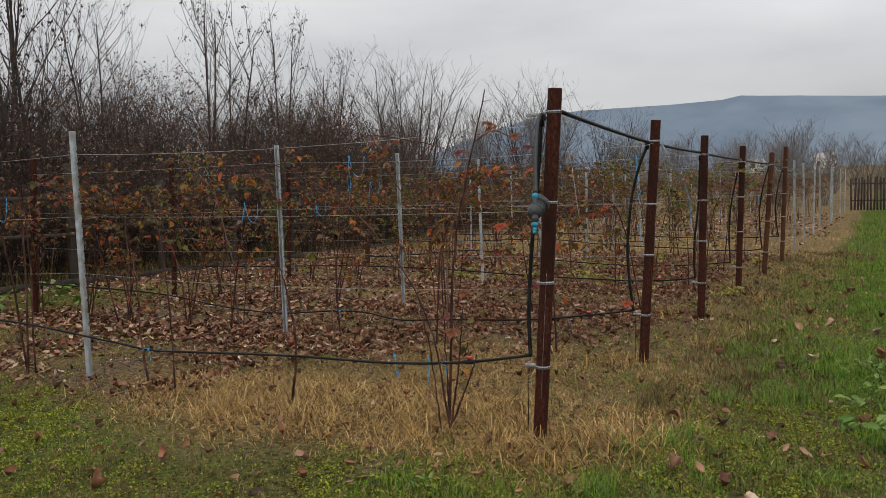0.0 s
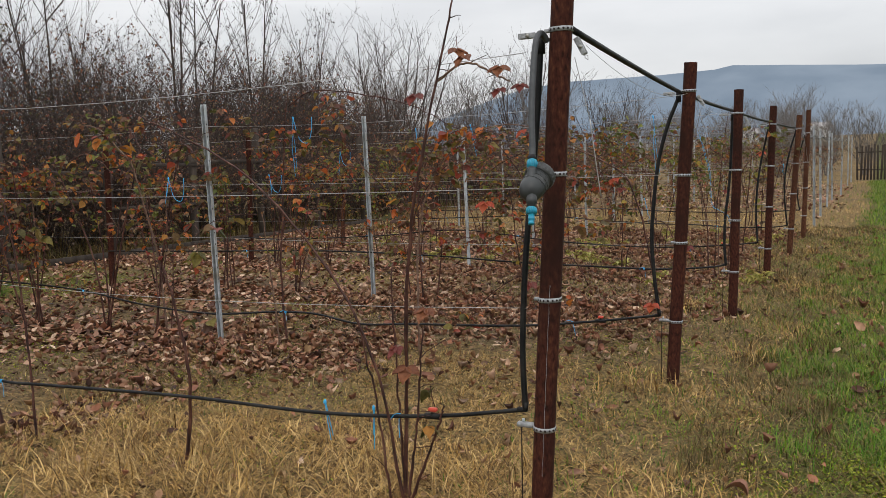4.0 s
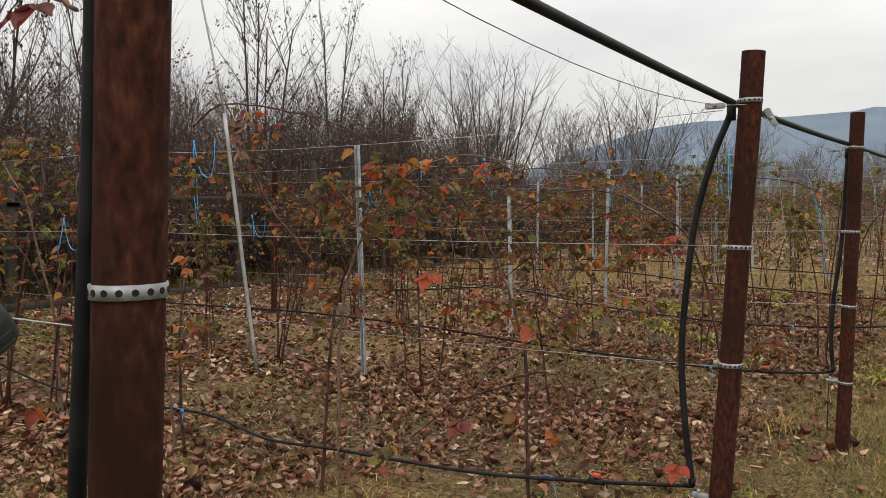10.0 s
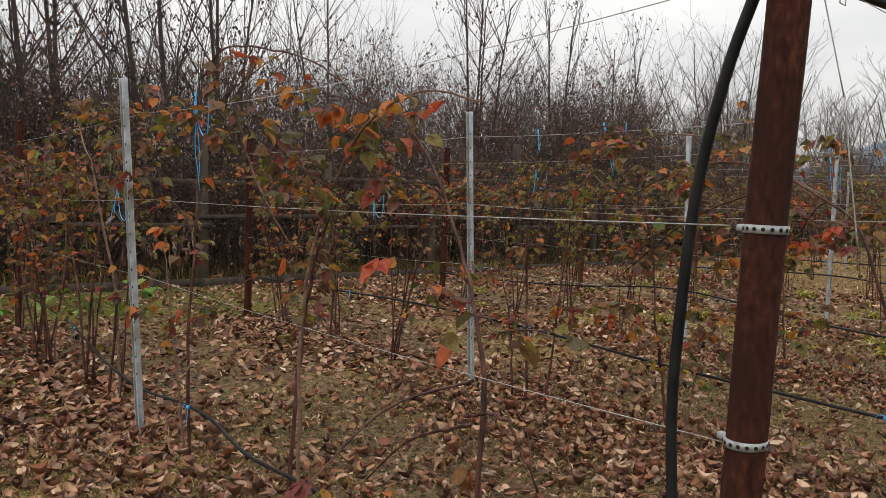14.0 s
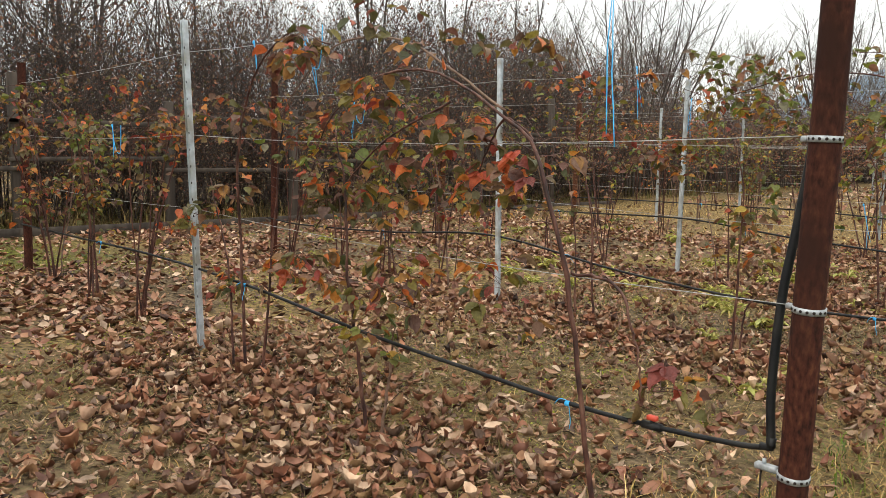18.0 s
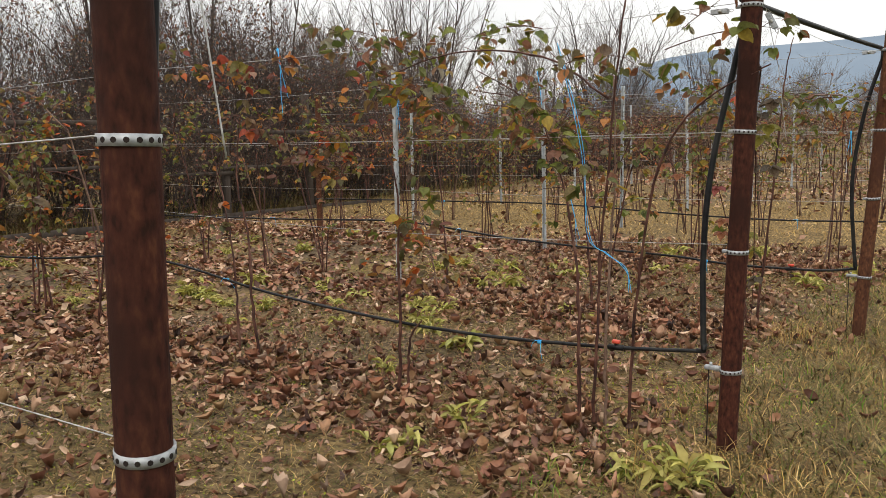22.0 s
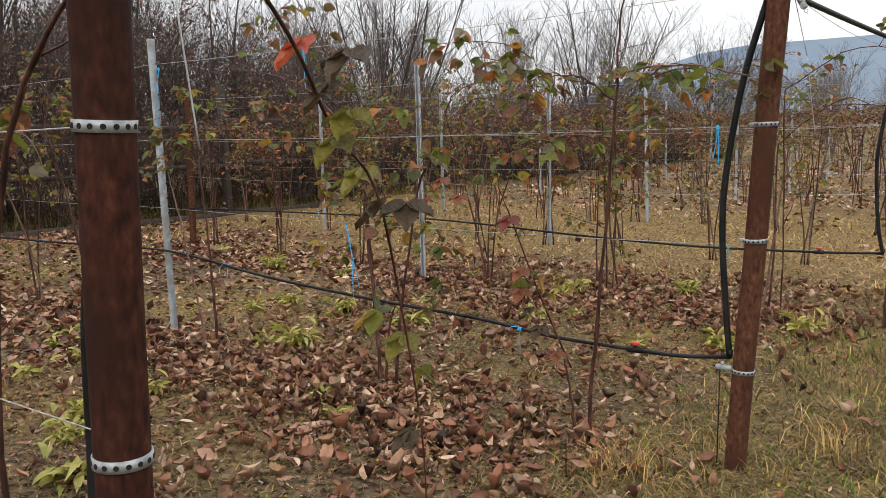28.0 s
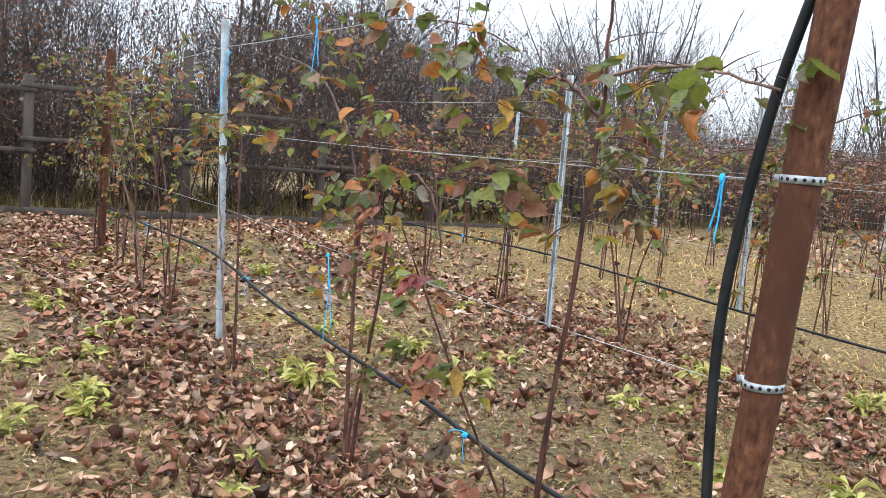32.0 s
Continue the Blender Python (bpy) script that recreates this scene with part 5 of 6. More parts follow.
def tree(name, seed, height, stems, spread, levels, twig, base_r, label, category, bark, twigs, leaves=0, group="", lift=0.55, thin=0.007):
    r = np.random.default_rng(seed)
    t = thing(name, (0, 0, 0), label, category, group)
    trunk, crown = branch_tree(r, height, stems, spread, levels, twig, base_r, lift, thin)
    part("trunk", trunk, bark, t)
    part("crown", crown, twigs, t)
    if leaves and name == "bare_tree":
        v = np.concatenate(crown.v)
        at = np.repeat(v[r.integers(0, len(v), leaves // 5)], 5, 0) + r.normal(0, 0.05, (leaves // 5 * 5, 3))
        n = len(at)
        tagged(part("withered_seed", blades(Geo(), at, r.uniform(0, 6.3, n), r.uniform(0.6, 1.6, n), r.normal(0, 0.6, n), r.uniform(0.05, 0.10, n), 0.6, 0.2, small="chip"), SEEDS, t), kind="stuff")
    elif leaves:
        v = np.concatenate(crown.v)
        at = v[r.integers(0, len(v), leaves)] + r.normal(0, 0.04, (leaves, 3))
        tagged(part("leaves", blades(Geo(), at, r.uniform(0, 6.3, leaves), r.uniform(-0.3, 1.4, leaves), r.normal(0, 0.6, leaves), r.uniform(0.035, 0.075, leaves), 1, 0.2, small="chip"), LEAF_DRAB, t), kind="stuff")
    return t


HEDGE = [tree("thicket_shrub", 31, 3.5, 16, 0.5, 2, (13, 8), 0.014, "tangled leafless hedge shrub with withered leaves", "shrub", BARK, TWIG, 1300, "thicket behind the rows", 0.4),
         tree("thicket_shrub", 32, 4.0, 14, 0.4, 2, (13, 7), 0.015, "dense bare brown thicket shrub", "shrub", BARK, TWIG, 900, "thicket behind the rows", 0.45),
         tree("thicket_shrub", 33, 2.6, 22, 0.75, 2, (13, 9), 0.011, "low spreading thicket bush with russet withered leaves", "shrub", BARK, TWIG, 1300, "thicket behind the rows", 0.35),
         tree("thicket_shrub", 34, 5.6, 9, 0.3, 2, (13, 6), 0.018, "upright leafless thicket shrub", "shrub", BARK, TWIG, 250, "thicket behind the rows", 0.5)]
BIG = tree("bare_tree", 41, 7.6, 13, 0.80, 3, (13, 5, 2), 0.046, "broad many-stemmed bare tree behind the fence", "tree", BARK, TWIG, 0, "", 0.46, 0.009)
TALL = [tree("bare_tree", 42, 7.6, 2, 0.22, 3, (17, 6, 2), 0.065, "tall thin leafless tree with withered seed clusters", "tree", BARK, TWIG, 700, "tall bare trees", 0.50, 0.007),
        tree("bare_tree", 43, 6.6, 2, 0.20, 2, (15, 4), 0.028, "tall leafless sapling clump", "tree", BARK, TWIG, 0, "tall bare trees", 0.60, 0.009)]
FARTREE = tree("bare_tree", 44, 6.0, 6, 0.55, 2, (20, 12), 0.05, "far leafless tree, distance haze painted as pale twigs", "tree", HAZED_TWIG, HAZED_TWIG, 0, "far bare trees", 0.5, 0.016)
FRUIT = tree("bare_tree", 45, 3.6, 3, 0.8, 3, (9, 6, 5), 0.09, "spreading leafless fruit tree beyond the paling fence", "tree", BARK, TWIG, 0, "", 0.45)


def place(ob, first, x, y, turn, s):
    m = pose(x, y, float(rise(x, y)), 0, 0, turn) @ Matrix.Diagonal((s, s, s, 1))
    if first:
        ob.matrix_basis = m
    else:
        copy_thing(ob, m).scale = (s, s, s)


seen_first = set()


def put(ob, x, y, turn=None, s=1.0):
    place(ob, ob.name not in seen_first, x, y, random.uniform(0, 360) if turn is None else turn, s)
    seen_first.add(ob.name)


put(BIG, -15.2, 29.4, 20, 1.0)
put(BIG, -14.8, 41.5, 140, 1.02)
put(BIG, -12.0, 46.5, 250, 0.8)
put(BIG, -18.2, 43.0, 60, 0.85)
y = -1.0
while y < 46:
    low = y > 26
    for depth, x in enumerate((-12.0, -12.9, -14.0, -15.4)):
        if depth == 3 and low:
            continue
        kind = 2 if depth == 0 else random.choice(((0, 2, 2), (0, 1, 1), (0, 1, 3, 3))[0 if low else depth - 1])
        kind = 1 if kind == 3 and y > 14 else kind
        put(HEDGE[kind], x + random.uniform(-0.35, 0.35), y + random.uniform(-0.5, 0.5), None, random.uniform(0.85, 1.1) * (0.82 if low else 0.75 if depth == 0 else 1.04))
    y += 1.2 if not low else 1.7
for x, y, s in ((-15.5, 3.0, 1.2), (-16.0, 6.8, 1.25), (-13.6, 8.4, 1.1), (-13.2, 10.4, 1.05), (-17, 9.8, 1.2), (-14.6, 12.2, 1.0), (-17, 13.4, 0.95), (-15.8, 15.0, 0.8), (-14.4, 18.6, 0.8), (-15.0, 21.6, 0.85), (-16.5, 19.8, 0.95), (-14.8, 23.8, 0.75)):
    put(TALL[0], x, y, None, s)
for x, y, s in ((-15.2, 10.2, 0.9), (-16.5, 12.4, 1.0), (-15.3, 14.2, 0.9), (-16.3, 16.4, 0.85), (-16.0, 19.6, 0.85), (-14.6, 12.9, 0.8), (-15, 6.0, 1.0), (-18, 11, 1.1), (-18, 15.0, 1.0), (-18.5, 18.5, 1.0)):
    put(TALL[1], x, y, None, s)
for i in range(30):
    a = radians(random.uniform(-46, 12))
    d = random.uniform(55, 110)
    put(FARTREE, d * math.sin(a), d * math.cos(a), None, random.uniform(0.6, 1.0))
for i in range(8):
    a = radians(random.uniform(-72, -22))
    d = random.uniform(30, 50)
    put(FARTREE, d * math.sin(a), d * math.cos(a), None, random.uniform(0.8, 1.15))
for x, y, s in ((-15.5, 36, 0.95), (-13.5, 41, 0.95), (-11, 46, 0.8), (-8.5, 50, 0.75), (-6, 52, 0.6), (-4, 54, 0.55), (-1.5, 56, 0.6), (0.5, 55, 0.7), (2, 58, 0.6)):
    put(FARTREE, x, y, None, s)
put(FRUIT, 4.2, 47.0, 40, 1.5)


# ---------------------------------------------------------------- fences
def rail_fence():
    f = thing("rail_fence", (FENCE_X, 0, 0), "dark weathered post and rail fence with a low kick board", "fence")
    y, i = -2.0, 0
    while y < 23:
        h = 1.95 + 0.15 * math.sin(i * 2.3)
        part("post", Geo().box((-0.06, y - 0.06, -0.3), (0.06, y + 0.06, h), 0.012, pose(0, 0, 0, random.uniform(-1.5, 1.5), random.uniform(-1.5, 1.5), 0)), OLDWOOD, f)
        for z, w in ((1.60, 0.035), (0.95, 0.03)):
            part("rail", Geo().box((0.06, y - 0.1, z - w), (0.095, y + 2.2, z + w), 0.006, pose(0, 0, 0, random.uniform(-0.4, 0.4), 0, 0)), OLDWOOD, f)
        part("kick_board", Geo().box((0.06, y - 0.02, -0.02), (0.10, y + 2.08, 0.10), 0.006), OLDWOOD, f)
        y += 2.1
        i += 1


rail_fence()


def paling_fence(x0, y0, x1, y1, h, label):
    f = thing("paling_fence", (x0, y0, 0), label, "fence", "paling fences")
    d = Vector((x1 - x0, y1 - y0, 0))
    n = int(d.length / 0.14)
    u = d.normalized()
    ang = math.degrees(math.atan2(u.y, u.x))
    for i in range(n):
        p = u * (i * 0.14)
        z = float(rise(x0 + p.x, y0 + p.y))
        hh = h * random.uniform(0.92, 1.05)
        part("pale", Geo().box((-0.042, -0.012, 0.02), (0.042, 0.012, hh), 0.006, pose(p.x, p.y, z, random.uniform(-2, 2), random.uniform(-2, 2), ang)), OLDWOOD, f)
    for zz in (0.3 * h, 0.8 * h):
        for a in np.arange(0, d.length, 2.4):
            p, q = u * a, u * min(a + 2.4, d.length)
            zp = float(rise(x0 + p.x, y0 + p.y))
            part("rail", Geo().box((0, 0.014, zz - 0.03), ((q - p).length, 0.05, zz + 0.03), 0.004, pose(p.x, p.y, zp, 0, 0, ang)), OLDWOOD, f)


paling_fence(0.3, 45.2, 14, 43.6, 1.6, "weathered wooden paling fence across the end of the lane")
paling_fence(-11.9, 23.5, -12.2, 44.0, 1.5, "old grey-brown paling fence along the back of the rows")


def far_house(x, y, turn, s, label):
    e = thing("house", pose(x, y, float(rise(x, y)) + 0.4, 0, 0, turn), label, "house", "far houses")
    w, d, h = 8 * s, 7 * s, 4.2 * s
    wall = part("wall", Geo().box((-w / 2, -d / 2, -1), (w / 2, d / 2, h)), PLASTER, e, smooth=False)
    g = Geo()
    v = [(-w / 2 - .4, -d / 2 - .4, h - 0.1), (w / 2 + .4, -d / 2 - .4, h - 0.1), (w / 2 + .4, d / 2 + .4, h - 0.1), (-w / 2 - .4, d / 2 + .4, h - 0.1), (-w / 2 - .4, 0, h + 2.4 * s), (w / 2 + .4, 0, h + 2.4 * s)]
    part("roof", g.add(v, [[0, 1, 5, 4], [2, 3, 4, 5], [0, 3, 2, 1]], [[0, 4, 3], [1, 2, 5]]), ROOF, e, smooth=False)
    for i in (-1, 1):
        win = part("window", Geo().box((i * w / 4 - 0.5, -d / 2 - 0.05, 1.2), (i * w / 4 + 0.5, -d / 2 + 0.1, 2.6)), PANE, e, smooth=False)


far_house(-36, 290, 25, 0.65, "small white house with a grey roof across the fields")
far_house(-23, 420, -10, 1.0, "distant white farmhouse with a grey roof")


# ---------------------------------------------------------------- plants on the ground
def weed(seed, n, size, mat, label, category, group, up=0.6):
    r = np.random.default_rng(seed)
    w = thing("weed" if mat is WEED else "dock_plant", (0, 0, 0), label, category, group)
    stems, lv = Geo(), Geo()
    for i in range(n):
        a = r.uniform(0, 6.3)
        p = bent((r.normal(0, 0.02), r.normal(0, 0.02), -0.02), (math.cos(a) * 0.5, math.sin(a) * 0.5, 1), size * r.uniform(0.6, 1.3), 5, 0.08, 0.2, r)
        stems.tube(p, np.linspace(0.0035, 0.0015, 6), 4, caps=False)
        if mat is WEED:
            m = 9
            blades(lv, p[r.integers(1, 6, m)], a + r.normal(0, 1.5, m), r.uniform(-0.75, 0.55, m), r.normal(0, 0.45, m), r.uniform(0.07, 0.14, m), r.uniform(0.36, 0.5, m), r.normal(-0.35, 0.25, m))
        else:
            m = 2
            blades(lv, p[r.integers(1, 6, m)], a + r.normal(0, 1.1, m), r.uniform(-0.5, up, m), r.normal(0, 0.4, m), size * r.uniform(0.35, 0.75, m), 0.68, r.normal(-0.1, 0.2, m))
    tagged(part("stem", stems, mat, w), kind="stuff")
    tagged(part("leaves", lv, mat, w), kind="stuff")
    return w


WEEDS = [weed(51, 5, 0.13, WEED, "small yellowing weed among fallen leaves", "weed", "yellow weeds"),
         weed(52, 8, 0.18, WEED, "bushy yellow-green weed among fallen leaves", "weed", "yellow weeds"),
         weed(53, 3, 0.09, WEED, "tiny yellow-green seedling weed", "weed", "yellow weeds")]
DOCKS = [weed(54, 9, 0.24, DOCK, "broad-leaved green dock plant in the grass", "plant", "dock plants", 0.6),
         weed(55, 6, 0.15, DOCK, "low rosette of green dock leaves", "plant", "dock plants", 0.2)]
spots = [(-1.19, 12.36, 1), (-1.25, 11.90, 0), (-0.27, 12.18, 0), (-0.06, 12.15, 1), (-4.95, 13.68, 1), (-5.15, 13.72, 1), (-2.65, 13.92, 1), (-2.05, 13.5, 0), (-2.99, 14.28, 1), (-4.55, 14.74, 0), (-5.58, 17.41, 1), (-4.1, 16.0, 0),
         (-1.6, 18.5, 1), (-0.45, 17.62, 1), (-2.42, 13.68, 1), (-0.76, 16.95, 0), (-0.66, 16.79, 0), (-3.1, 15.33, 0), (-1.16, 16.64, 0), (-2.76, 14.28, 1), (-4.34, 14.6, 0), (-2.14, 17.0, 0), (-1.86, 17.12, 0), (-1.54, 18.36, 1), (-3.2, 16.97, 0),
         (-5.06, 14.36, 1), (-2.1, 12.82, 0), (-3.9, 14.9, 2), (-3.4, 16.2, 2)]
for i in range(30):
    spots.append((random.uniform(-8.5, -1.2), random.uniform(12.8, 19.0), random.choice((0, 0, 2, 2, 1))))
for x, y, i in spots:
    put_at = (x, y)
    ob = WEEDS[i]
    s = random.uniform(0.65, 1.1)
    m = pose(x, y, float(ground_z(x, y)), 0, 0, random.uniform(0, 360)) @ Matrix.Diagonal((s, s, s, 1))
    if ob.name not in seen_first:
        seen_first.add(ob.name)
        ob.matrix_basis = m
    else:
        copy_thing(ob, m).scale = (s, s, s)
docks = [(-0.25, 4.0, 1, 0.7), (-9.0, 8.4, 0, 1.1), (-9.6, 8.0, 0, 1.2), (-8.6, 8.7, 0, 0.9), (-9.9, 9.3, 0, 1.1), (-8.9, 7.4, 0, 1.1), (-9.8, 7.0, 0, 1.2)]
docks += [(1.70, 5.9, 0, 0.8), (1.82, 5.55, 1, 1.1), (1.95, 6.1, 0, 0.9), (2.1, 5.7, 1, 1.0), (1.62, 6.35, 1, 0.8), (2.05, 6.6, 0, 0.8)]
for i in range(16):
    docks.append((random.uniform(1.5, 2.6), random.uniform(6.2, 9.4), 1, random.uniform(0.5, 0.8)))
for x, y, i, s in docks:
    ob = DOCKS[i]
    m = pose(x, y, float(ground_z(x, y)), 0, 0, random.uniform(0, 360)) @ Matrix.Diagonal((s, s, s, 1))
    if ob.name not in seen_first:
        seen_first.add(ob.name)
        ob.matrix_basis = m
    else:
        copy_thing(ob, m).scale = (s, s, s)


def twine_tie(x, y, z, length, loop, seed):
    r = np.random.default_rng(seed)
    t = thing("twine", (x, y, z), "frayed blue baler twine hanging from a trellis wire", "twine", "blue twine ties")
    lean = (r.normal(0, 0.1), r.normal(0, 0.1), -1)
    for s in range(2):
        a = bent((0.004 * s, 0, 0), lean, length * r.uniform(0.6, 1.0), 9, 0.05, 0.12, r)
        part("strand", Geo().tube(a, 0.0020, 5), TWINE, t)
    if loop:
        part("strand", Geo().tube(curve_points([(0, 0, 0), (0.05, 0, -0.16), (0.12, 0.01, -0.2), (0.17, 0, -0.12), (0.18, 0, 0.0)], 24), 0.0026, 5), TWINE, t)
    part("knot", Geo().lathe([(0.003, -0.012), (0.007, -0.004), (0.007, 0.004), (0.003, 0.012)], 8), TWINE, t)


ties = [(-3.0, 7.48, 1.85, 0.55, True), (-4.4, 7.5, 1.40, 0.25, True), (-2.6, 9.9, 1.85, 0.35, True), (-0.74, 9.94, 1.84, 0.75, False), (-2.6, 12.54, 1.85, 0.4, False),
        (-3.3, 10.0, 1.85, 0.2, False), (-5.2, 9.85, 1.4, 0.3, True), (-3.9, 15.18, 1.8, 0.5, False), (-2.1, 15.1, 0.85, 0.5, False), (-1.0, 5.0, 0.42, 0.2, False),
        (-0.75, 5.0, 0.42, 0.2, False), (-0.09, 15.1, 1.33, 0.15, False), (-6.0, 12.5, 1.7, 0.4, True), (-2.4, 15.1, 1.85, 0.3, False), (-5.0, 5.0, 1.5, 0.3, True)]
for i, (x, y, z, l, lp) in enumerate(ties):
    twine_tie(x, y, z, l, lp, 100 + i)


long_tie = thing("twine", (0, 12.54, 0), "long frayed blue baler twine trailing down between bramble canes", "twine", "blue twine ties")
for d in (0.0, 0.012):
    part("strand", Geo().tube(curve_points([(-0.80, 0, 1.74), (-0.76 + d, 0.01, 1.57), (-0.68 + d, 0.0, 1.256), (-0.646 - d, 0.015, 0.895), (-0.56, 0.01 + d, 0.815), (-0.463, 0.0, 0.76 - d), (-0.45 + d, 0.0, 0.655)], 40), 0.0015, 5), TWINE, long_tie)


def stone(x, y, s, seed):
    r = np.random.default_rng(seed)
    bm = bmesh.new()
    bmesh.ops.create_icosphere(bm, subdivisions=2, radius=s)
    for v in bm.verts:
        v.co = Vector((v.co.x * 1.2, v.co.y * 0.9, v.co.z * 0.6)) * (1 + 0.16 * float(r.standard_normal()))
    me = bpy.data.meshes.new("stone")
    bm.to_mesh(me)
    bm.free()
    me.materials.append(STONE)
    ob = new("stone", me)
    ob.matrix_basis = pose(x, y, float(ground_z(x, y)) + s * 0.25, 0, 0, float(r.uniform(0, 360)))
    tagged(ob, "small grey fieldstone lying in the grass", "stone", "fieldstones")


for x, y, s, seed in STONES:
    stone(x, y, s, seed)


# ---------------------------------------------------------------- litter and grasses
def scatter(n, x0, x1, y0, y1, weight, seed):
    r = np.random.default_rng(seed)
    x, y = r.uniform(x0, x1, n), r.uniform(y0, y1, n)
    k = r.uniform(size=n) < weight(x, y)
    return x[k], y[k], r


def litter_weight(x, y):
    bands = np.where(y > 10.8, 0.12 + 0.2 * patchy(x, y, 2.7, 81), 0.22 + 0.15 * patchy(x, y, 2.7, 81))
    for row in ROWS[1:]:
        bands = np.maximum(bands, np.exp(-((y - row + 0.25) / (0.62 if row > 12 else 0.75)) ** 2))
    w = np.clip((y - 5.9) / 0.8, 0, 1) * (1 - greenness(x, y)) * (1 - 0.92 * strawiness(x, y))
    w = w * bands * np.clip(0.45 + 1.1 * patchy(x, y, 1.3, 3), 0.2, 1) * np.clip((0.15 - x) / 0.8, 0.0, 1)
    w = np.maximum(w, 0.5 * (x < -2.8) * np.clip((y - 4.6) / 0.6, 0, 1) * np.clip((7 - y) / 1.0, 0, 1) * np.clip(2.5 * patchy(x, y, 2.2, 71) - 0.8, 0, 1))
    return np.maximum(w * np.clip(2.2 * patchy(x, y, 13.0, 19) - 0.25, 0.25, 1), 0.012)


def tapering(x, y, n, r):
    return np.stack([x, y, ground_z(x, y) + r.uniform(0.004, 0.035, n)], -1)


g = Geo()
x, y, r = scatter(150000, -4.2, 1.6, 3, 19.5, litter_weight, 61)
n = len(x)
h = n // 8
at, turn, tip, roll, size, wide, curl = tapering(x, y, n, r), r.uniform(0, 6.3, n), r.normal(0, 0.30, n), r.normal(0, 0.45, n), r.uniform(0.035, 0.100, n) * r.uniform(0.65, 1.0, n), r.uniform(0.35, 1.0, n), r.uniform(-1.2, 2.6, n)
blades(g, at[h:], turn[h:], tip[h:], roll[h:], size[h:], wide[h:], curl[h:])
blades(g, at[:h], turn[:h], tip[:h], roll[:h], size[:h], wide[:h], curl[:h], small="toothed")
x, y, r = scatter(80000, -11, -4.2, 3, 20, litter_weight, 68)
n = len(x)
blades(g, tapering(x, y, n, r), r.uniform(0, 6.3, n), r.normal(0, 0.4, n), r.normal(0, 0.5, n), r.uniform(0.05, 0.10, n), r.uniform(0.8, 1.2, n), r.uniform(0.0, 0.9, n), small=True)
x, y, r = scatter(8000, -10.5, 0.3, 18.5, 40, lambda x, y: (0.25 + 0.75 * patchy(x, y, 1.1, 3)) * np.clip((y - 23) / 3, 0.1, 1), 76)
n = len(x)
blades(g, tapering(x, y, n, r), r.uniform(0, 6.3, n), r.normal(0, 0.4, n), r.normal(0, 0.5, n), r.uniform(0.06, 0.13, n), r.uniform(0.8, 1.2, n), r.uniform(0.0, 0.9, n), small="chip")
x, y, r = scatter(150, -4.5, 2.4, 2.6, 13, lambda x, y: np.clip(greenness(x, y), 0, 1), 84)
n = len(x)
blades(g, tapering(x, y, n, r) + (0, 0, 0.01), r.uniform(0, 6.3, n), r.normal(0, 0.4, n), r.normal(0, 0.6, n), r.uniform(0.07, 0.12, n), r.uniform(0.6, 1.0, n), r.uniform(-0.8, 2.2, n), small="toothed")
x, y, r = scatter(170000, -4.4, 0.7, 5.6, 19.4, lambda x, y: np.clip(litter_weight(x, y) * 1.3 + 0.18, 0, 1) * (1 - 0.8 * strawiness(x, y)) * np.clip(0.9 - x, 0, 1) * (1 - 0.6 * greenness(x, y)), 86)
n = len(x)
blades(g, np.stack([x, y, ground_z(x, y) + r.uniform(0.002, 0.012, n)], -1), r.uniform(0, 6.3, n), r.normal(0, 0.45, n), r.normal(0, 0.5, n), r.uniform(0.010, 0.034, n), r.uniform(0.3, 0.9, n), 0.3, small="chip")
tagged(part("fallen_leaves", g, LITTER), "brown and pinkish fallen bramble leaves covering the ground", "leaf litter", kind="stuff")


def straw_weight(x, y):
    near = strawiness(x, y) * np.clip(patchy(x, y, 2.2, 7) * 1.3 + 0.25, 0.3, 1) * np.clip(2.2 * patchy(x, y, 6.5, 17) - 0.2, 0.12, 1)
    between = np.where(y > 10.8, 0.5, 0.3) * np.clip(patchy(x, y, 1.3, 3.0 + 3.14) + 0.1, 0, 1) * (1 - greenness(x, y))
    return np.clip(np.maximum(near, between), 0.03, 1) * (1 - 0.75 * greenness(x, y))


g = Geo()
for count, x0, x1, y0, y1, seed in ((190000, -4, 1.3, 3.7, 7.8, 62), (95000, -3.5, 1.5, 7.8, 20, 69), (40000, -10, -3.5, 5, 19, 70)):
    x, y, r = scatter(count, x0, x1, y0, y1, straw_weight, seed)
    n = len(x)
    tall = 0.55 + 0.9 * np.clip(1.2 - np.abs(y - 5.0) / 0.8, 0, 1) * np.clip((x + 4) / 1.5, 0, 1)
    comb = 6.3 * patchy(x, y, 2.6, 11) + r.normal(0, 2.2, n)
    strands(g, np.stack([x, y, ground_z(x, y) - 0.005], -1), comb, np.clip(r.normal(1.18, 0.33, n), 0, 1.52), r.uniform(0.05, 0.18, n) * tall, r.uniform(0.0026, 0.0062, n), 0.45)
x, y, r = scatter(100000, -10.5, 1, 18.3, 45, lambda x, y: np.clip((30 - y) / 6, 0.25, 0.9) * np.clip(0.25 + 1.1 * patchy(x, y, 1.1, 5), 0.2, 1), 63)
n = len(x)
strands(g, np.stack([x, y, ground_z(x, y) - 0.005], -1), r.uniform(0, 6.3, n), np.clip(np.abs(r.normal(1.25, 0.3, n)), 0, 1.5), r.uniform(0.06, 0.18, n), r.uniform(0.005, 0.011, n), 0.45)
